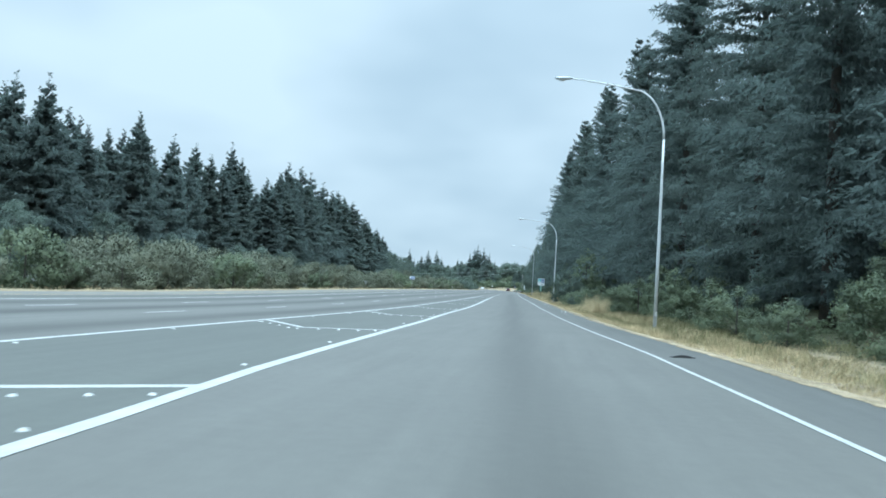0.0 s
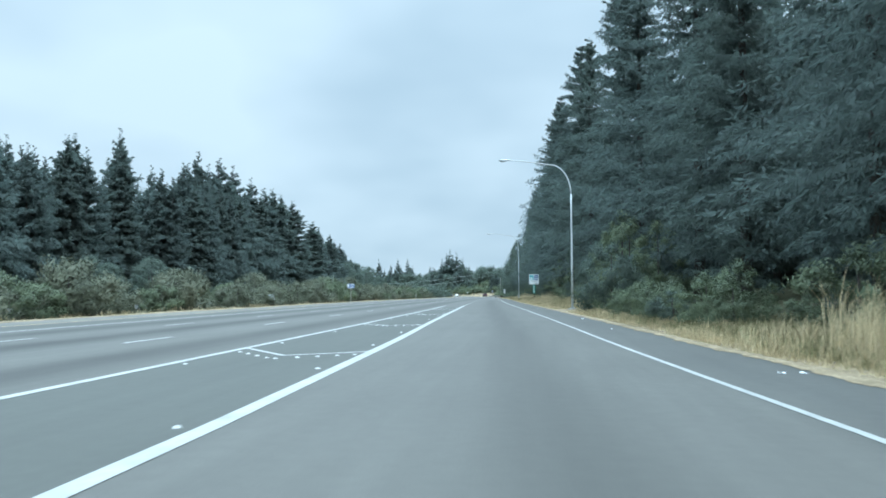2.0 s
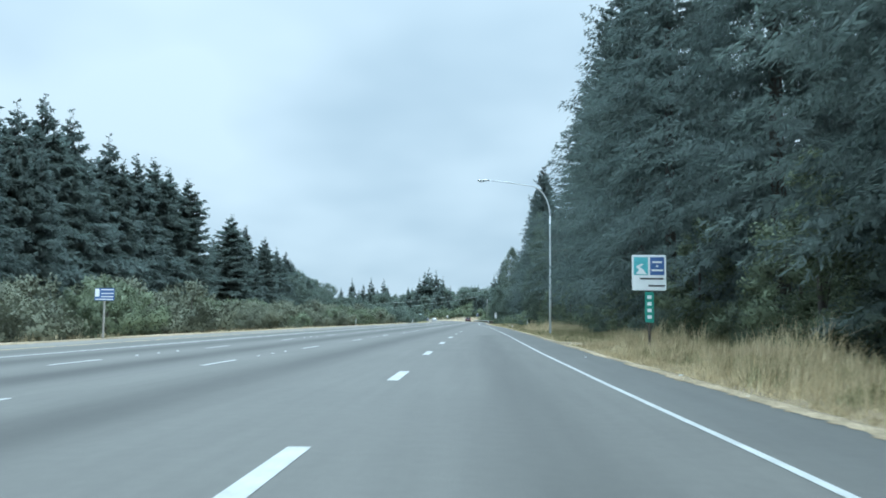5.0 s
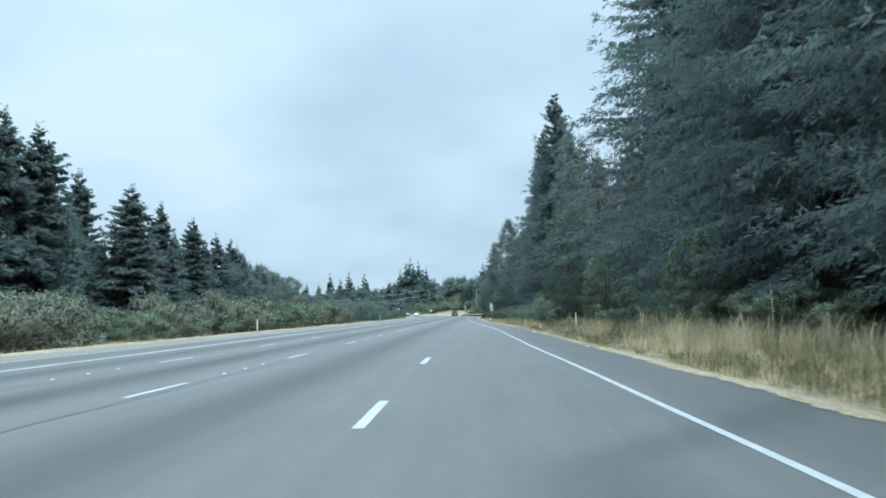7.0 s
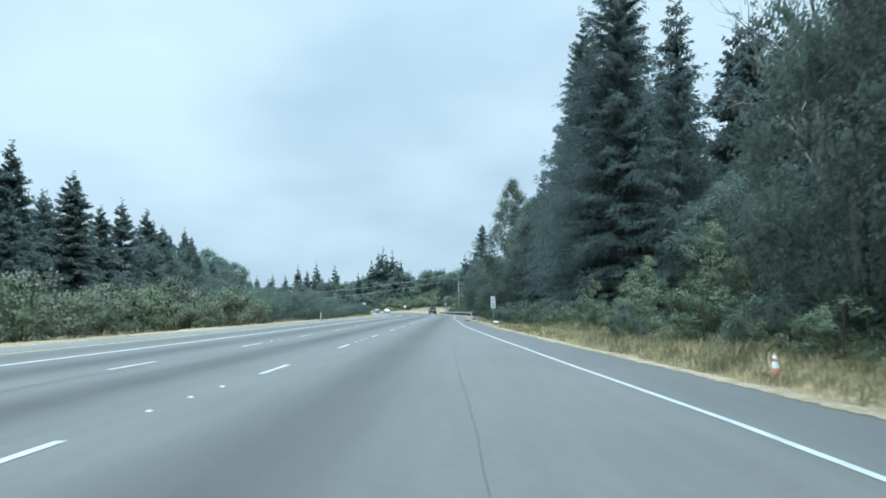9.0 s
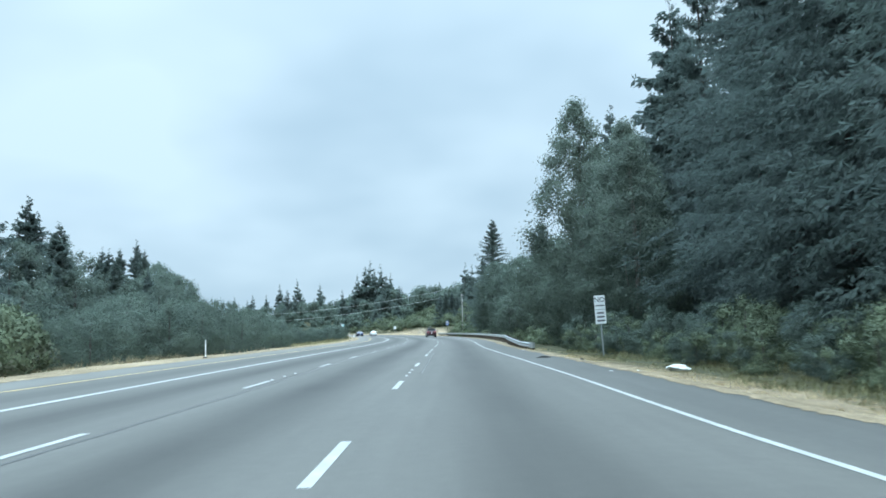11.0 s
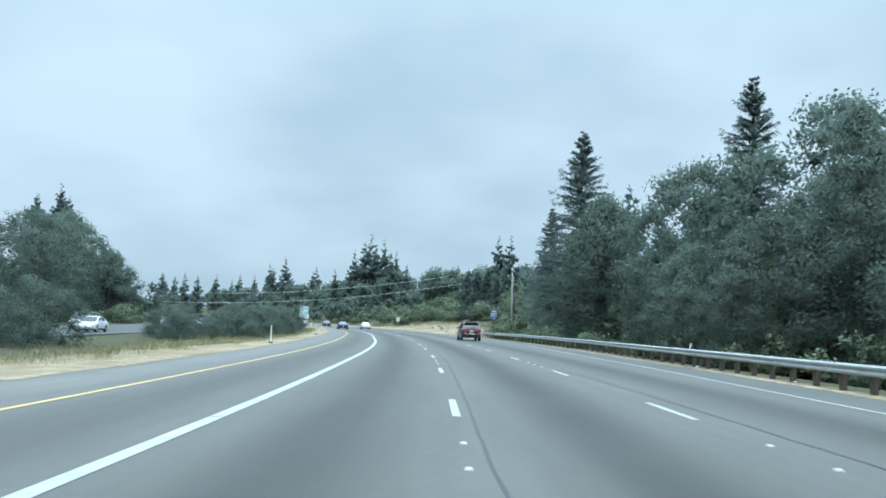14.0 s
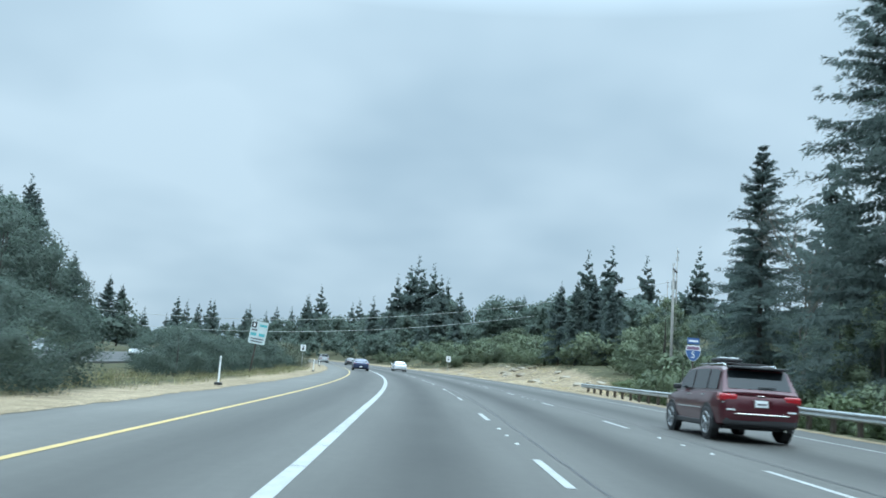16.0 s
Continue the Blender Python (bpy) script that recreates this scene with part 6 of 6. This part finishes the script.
def cabin_ring(y, zb, zt, hb, ht):
    zt = max(zt, zb + 0.01)
    half = [(hb, zb), (hb - 0.25 * (hb - ht), zb + 0.35 * (zt - zb)), (hb - 0.75 * (hb - ht), zb + 0.8 * (zt - zb)), (ht, zt - 0.05 * min(1, (zt - zb) * 3)), (ht - 0.1, zt), (ht * 0.4, zt + 0.015)]
    return [(x, y, z) for x, z in half] + [(-x, y, z) for x, z in half[::-1]]


def pane(ob, name, pts, mat=None, label=""):
    bm = bmesh.new()
    v = [bm.verts.new(p) for p in pts]
    bm.faces.new(v)
    r = bmesh.ops.extrude_face_region(bm, geom=bm.faces[:])
    n = (Vector(pts[1]) - Vector(pts[0])).cross(Vector(pts[2]) - Vector(pts[0])).normalized()
    for q in r["geom"]:
        if isinstance(q, bmesh.types.BMVert):
            q.co += n * 0.008
    bmesh.ops.recalc_face_normals(bm, faces=bm.faces[:])
    return part(name, bm, mat or M_GLASS, ob, label)


def make_car(name, label, category, m, paint, kind="sedan", group=""):
    """kind: suv, sedan, coupe or van. Local y points ahead, the origin lies on the road under the middle."""
    ob = thing(name, label, category, m, group)
    P = dict(
        suv=dict(L=2.41, base=1.455, hw=0.965, r=0.385, zb=0.34, belt=1.14, hood=1.09, roof=1.77, rear=((-2.34, 0.0), (-2.28, 0.12), (-2.02, 0.86), (-1.8, 0.97)), mid=((-1.1, 1.0), (-0.2, 1.0), (0.35, 0.95)), front=((0.62, 0.85), (1.28, 0.0))),
        sedan=dict(L=2.4, base=1.4, hw=0.92, r=0.33, zb=0.24, belt=0.95, hood=0.88, roof=1.44, rear=((-1.95, 0.0), (-1.35, 0.72), (-1.0, 0.95)), mid=((-0.5, 1.0), (0.0, 1.0)), front=((0.3, 0.9), (1.1, 0.0))),
        coupe=dict(L=2.45, base=1.45, hw=0.95, r=0.36, zb=0.24, belt=0.98, hood=0.96, roof=1.42, rear=((-2.0, 0.0), (-1.3, 0.75), (-0.95, 0.96)), mid=((-0.5, 1.0), (-0.2, 1.0)), front=((0.05, 0.9), (0.75, 0.0))),
        van=dict(L=2.5, base=1.55, hw=0.98, r=0.35, zb=0.28, belt=1.05, hood=1.08, roof=1.85, rear=((-2.46, 0.0), (-2.4, 0.3), (-2.25, 0.92)), mid=((-1.2, 1.0), (0.2, 1.0)), front=((0.75, 0.9), (1.6, 0.0))),
    )[kind]
    L, hw, zb, belt, roof, r, wb = P["L"], P["hw"], P["zb"], P["belt"], P["roof"], P["r"], P["base"]
    ht = hw - 0.06
    rows = []
    for y, a, top, k in ((-L, zb + 0.16, belt - 0.22, 0.86), (-L + 0.05, zb + 0.06, belt - 0.08, 0.93), (-L + 0.22, zb + 0.02, belt, 0.985), (-wb, zb, belt, 1.0), (-0.5, zb - 0.02, belt, 1.0), (0.6, zb - 0.02, belt - 0.01, 1.0), (1.2, zb, P["hood"] + 0.0, 1.0), (wb + 0.2, zb, P["hood"] - 0.05, 0.985), (L - 0.3, zb, P["hood"] - 0.12, 0.94), (L - 0.08, zb + 0.04, P["hood"] - 0.25, 0.86), (L, zb + 0.12, P["hood"] - 0.36, 0.76)):
        rows.append(body_ring(y, a, top, (hw - 0.05) * k, hw * k, ht * k, 0.02 if y > 1.0 else 0.0))
    body = part("body", loft_bm(rows), paint, ob, smooth=True)
    body.data.set_sharp_from_angle(angle=radians(38))
    hb, hr = ht - 0.02, hw * (0.77 if kind == "suv" else 0.68)
    stations = [(y, u) for y, u in P["rear"] + P["mid"] + P["front"]]
    cabin = part("cabin", loft_bm([cabin_ring(y, belt - 0.05, belt + (roof - belt) * u, hb, hb - (hb - hr) * (u if u > 0.3 else u)) for y, u in stations]), paint, ob, smooth=True)
    cabin.data.set_sharp_from_angle(angle=radians(35))

    def roof_at(y):
        return float(np.interp(y, [q[0] for q in stations], [q[1] for q in stations]))

    def side_x(y, z):
        u = roof_at(y)
        zt = belt + (roof - belt) * u
        f = min(1, max(0, (z - belt + 0.05) / max(0.05, zt - belt + 0.05)))
        return hb - (hb - hr) * u * float(np.interp(f, (0, 0.35, 0.8, 0.96), (0, 0.25, 0.75, 1.0)))

    def glass_side(y0, y1, sx, tag):
        pts = []
        lo = belt + 0.05
        for y in np.linspace(y0, y1, 4):
            pts.append((y, lo))
        for y in np.linspace(y1, y0, 4):
            pts.append((y, max(lo + 0.02, belt + (roof - belt) * roof_at(y) - 0.09)))
        three = [(sx * (side_x(y, z) + 0.03), y, z) for y, z in pts]
        bm = bmesh.new()
        v = [bm.verts.new(p) for p in three]
        for i in range(3):
            bm.faces.new((v[i], v[i + 1], v[6 - i], v[7 - i]))
        bmesh.ops.recalc_face_normals(bm, faces=bm.faces[:])
        bmesh.ops.solidify(bm, geom=bm.faces[:], thickness=0.006)
        return part(tag, bm, M_GLASS, cabin, "dark tinted glass")

    ya = stations[1][0] if kind != "coupe" else -1.2
    yb = stations[-1][0]
    cuts = {"suv": ((-1.95, -1.28), (-1.2, -0.2), (-0.12, 0.85)), "van": ((-2.2, -1.1), (-1.0, 0.1), (0.2, 1.2)), "sedan": ((-1.25, -0.35), (-0.27, 0.75)), "coupe": ((-1.1, 0.4),)}[kind]
    for sx in (-1, 1):
        for a, b in cuts:
            glass_side(a, b, sx, "side_window")
        for wy in (-wb, wb):
            wheel_parts(ob, sx * (hw - 0.085), wy, r, 0.24, 1 if sx > 0 else -1)
            n = 16
            bm = loft_bm([[(sx * (hw - 0.22) + dx, wy + q * math.cos(a), r + q * math.sin(a)) for a in (math.pi * (k / n) * 1.16 - 0.08 * math.pi for k in range(n + 1))] + [(sx * (hw - 0.22) + dx, wy + (q + 0.045) * math.cos(a), r + (q + 0.045) * math.sin(a)) for a in (math.pi * ((n - k) / n) * 1.16 - 0.08 * math.pi for k in range(n + 1))] for dx, q in ((0.0, r + 0.045), (sx * 0.228, r + 0.045))])
            part("wheel_arch", bm, M_BLACK if kind == "suv" else paint, ob)
            bm = bmesh.new()
            bmesh.ops.create_cone(bm, cap_ends=True, segments=24, radius1=r + 0.04, radius2=r + 0.04, depth=0.012, matrix=PL((sx * (hw - 0.003), wy, r + 0.01)) @ Matrix.Rotation(radians(90), 4, "Y"))
            part("wheel_well", bm, M_BLACK, ob)
        mir = box_bm(0.2, 0.12, 0.14, (sx * (hw + 0.07), yb - 0.55, belt + 0.07), 0.04, 3)
        part("mirror", mir, M_BLACK if kind == "suv" else paint, ob)
        for hy in ((-1.12, -0.05) if kind != "coupe" else (-0.4,)):
            part("door_handle", box_bm(0.03, 0.2, 0.035, (sx * (hw - 0.005), hy, belt - 0.1), 0.01), M_CHROME if kind == "suv" else paint, ob)
        part("sill", box_bm(0.05, 2 * wb - 2 * r - 0.12, 0.12, (sx * (hw - 0.03), 0, zb + 0.03), 0.02), M_BLACK, ob)
        part("headlamp", box_bm(0.34, 0.2, 0.15, (sx * (hw - 0.27), L - 0.2, P["hood"] - 0.3), 0.05, 3), M_LENS, ob)
        if kind in ("suv", "van"):
            tl = box_bm(0.42, 0.3, 0.19, (sx * (hw - 0.215), -L + 0.17, belt - 0.13), 0.06, 3)
        else:
            tl = box_bm(0.42, 0.16, 0.15, (sx * (hw - 0.26), -L + 0.11, belt - 0.17), 0.04, 3)
        lamp = part("tail_lamp", tl, M_TAIL, ob, "red tail lamp")
        part("clear_strip", box_bm(0.26, 0.03, 0.035, (sx * (hw - 0.2), -L + 0.055, belt - 0.24), 0.01), M_LENS, lamp)
    # rear glass and windscreen
    (ya, ua), (yc, uc) = stations[0 if kind in ("sedan", "coupe") else 1], stations[2 if kind == "suv" else 1 if kind in ("sedan", "coupe") else 2]
    za, zc = belt + (roof - belt) * (ua + (0.05 if kind in ("sedan", "coupe") else 0.02)), belt + (roof - belt) * uc - 0.03
    wa, wc = hb - 0.14, hb - (hb - hr) * uc - 0.06
    pane(cabin, "rear_window", [(-wa, ya - 0.012, za), (wa, ya - 0.012, za), (wc, yc - 0.03, zc), (-wc, yc - 0.03, zc)][::-1], label="dark tinted rear glass")
    (ya, ua), (yc, uc) = stations[-1], stations[-2]
    pane(cabin, "windscreen", [(-hb + 0.12, ya + 0.0, belt + 0.03), (hb - 0.12, ya + 0.0, belt + 0.03), (hr, yc + 0.05, belt + (roof - belt) * uc), (-hr, yc + 0.05, belt + (roof - belt) * uc)])
    # bumpers, plate, exhaust
    part("rear_bumper", box_bm(2 * hw * 0.9, 0.2, 0.26 if kind == "suv" else 0.2, (0, -L + 0.1, zb + 0.15), 0.09, 4), M_BLACK if kind == "suv" else paint, ob, "black plastic bumper" if kind == "suv" else "")
    part("front_bumper", box_bm(2 * hw * 0.78, 0.16, 0.22, (0, L - 0.05, zb + 0.16), 0.05, 3), M_BLACK if kind == "suv" else paint, ob)
    part("grille", box_bm(0.8, 0.05, 0.16, (0, L - 0.05, P["hood"] - 0.42), 0.02), M_BLACK, ob)
    pz = belt - 0.24 if kind != "coupe" else zb + 0.2
    plate = part("number_plate", box_bm(0.31, 0.012, 0.155, (0, -L - 0.004 if kind != "suv" else -L - 0.008, pz), 0.004), M_SIGNW, ob)
    part("print_bar", box_bm(0.22, 0.004, 0.045, (0, -L - 0.016, pz - 0.01)), M_SLATE, plate)
    part("exhaust", tube_bm([(0.55, -L + 0.2, zb - 0.02), (0.55, -L - 0.02, zb - 0.02)], 0.035, 10), M_CHROME, ob)
    part("underbody", box_bm(2 * hw - 0.36, 2 * L - 0.7, 0.16, (0, 0, zb + 0.02)), M_BLACK, ob)
    if kind == "suv":
        part("chrome_strip", box_bm(1.25, 0.02, 0.03, (0, -L - 0.022, zb + 0.31), 0.006), M_CHROME, ob)
        part("tailgate_recess", box_bm(0.46, 0.01, 0.2, (0, -L + 0.004, belt - 0.25), 0.02), paint, ob)
        part("badge", box_bm(0.16, 0.012, 0.03, (0, -L + 0.028, belt - 0.07), 0.004), M_CHROME, ob)
        part("spoiler", box_bm(1.36, 0.34, 0.05, (0, -2.12, roof - 0.045), 0.02), M_BLACK, ob, "black roof spoiler")
        part("rear_wiper", box_bm(0.42, 0.02, 0.025, (0.18, -2.3, belt + 0.14), 0.006), M_BLACK, ob)
        for sx in (-1, 1):
            part("roof_rail", tube_bm([(sx * 0.6, -1.75, roof - 0.03), (sx * 0.62, -1.6, roof + 0.045), (sx * 0.62, 0.1, roof + 0.045), (sx * 0.6, 0.3, roof - 0.04)], 0.014, 8), M_CHROME, ob, smooth=True)
            part("door_trim", box_bm(0.02, 1.9, 0.03, (sx * (hw + 0.002), -0.05, belt - 0.42), 0.006), M_CHROME, ob)
            part("tow_reflector", box_bm(0.2, 0.02, 0.04, (sx * 0.72, -L - 0.005, zb + 0.4), 0.008), M_LENS, ob)
        carrier = part("roof_carrier", box_bm(0.55, 0.7, 0.09, (-0.25, -0.75, roof + 0.15), 0.03, 3), M_BLACK, ob, "folded black roof carrier with pale straps")
        for q, tall in ((-0.42, 0.03), (-0.2, 0.045), (-0.08, 0.035)):
            part("strap", box_bm(0.11, 0.3, tall, (q, -0.85, roof + 0.205), 0.01), M_SIGNW, carrier)
        part("crossbar", box_bm(1.24, 0.06, 0.03, (0, -1.3, roof + 0.07), 0.01), M_BLACK, ob)
        part("crossbar", box_bm(1.24, 0.06, 0.03, (0, -0.5, roof + 0.07), 0.01), M_BLACK, ob)
    return ob


RED = car_paint("dark_red_paint", (0.06, 0.007, 0.013))
NAVY = car_paint("dark_blue_paint", (0.03, 0.045, 0.1))
WHITE = car_paint("white_car_paint", (0.68, 0.7, 0.71))
SILVER = car_paint("silver_car_paint", (0.38, 0.4, 0.41))
DARK = car_paint("charcoal_car_paint", (0.05, 0.053, 0.056))


def road_m(s, d, back=False):
    return on_road(s, d, 0.002) @ Matrix.Rotation(math.pi if back else 0.0, 4, "Z")


make_car("suv", "dark red sport utility vehicle with chrome trim and roof rails", "car", road_m(516.9, 2.36), RED, "suv")
make_car("sedan", "white sedan in the middle lane on the bend", "car", road_m(622, -1.9), WHITE, "sedan")
make_car("coupe", "dark blue coupe in the carpool lane", "car", road_m(602, -8.5), NAVY, "coupe")
make_car("sedan", "charcoal sedan in the lane next to the carpool lane", "car", road_m(668, -5.4), DARK, "sedan")
make_car("van", "silver minivan far ahead in the carpool lane", "car", road_m(692, -8.5), SILVER, "van")


def far_m(s, d):
    x, y = at(s, d)
    return PL((float(x), float(y), float(ground_z(s, -38.0)) + 0.145)) @ Matrix.Rotation(radians(heading(s) + 180), 4, "Z")


for s, d, kind, paint, text in ((514, -33.2, "sedan", WHITE, "white oncoming sedan on the opposite carriageway"), (523, -36.6, "van", DARK, "charcoal oncoming van on the opposite carriageway"), (556, -33.2, "suv", SILVER, "silver oncoming sport utility vehicle"), (585, -40.2, "sedan", SILVER, "silver oncoming sedan on the opposite carriageway"), (612, -36.6, "sedan", WHITE, "white oncoming sedan on the opposite carriageway"), (655, -33.2, "van", WHITE, "white oncoming van on the opposite carriageway")):
    make_car(kind, text, "car", far_m(s, d), paint, kind, "oncoming traffic")
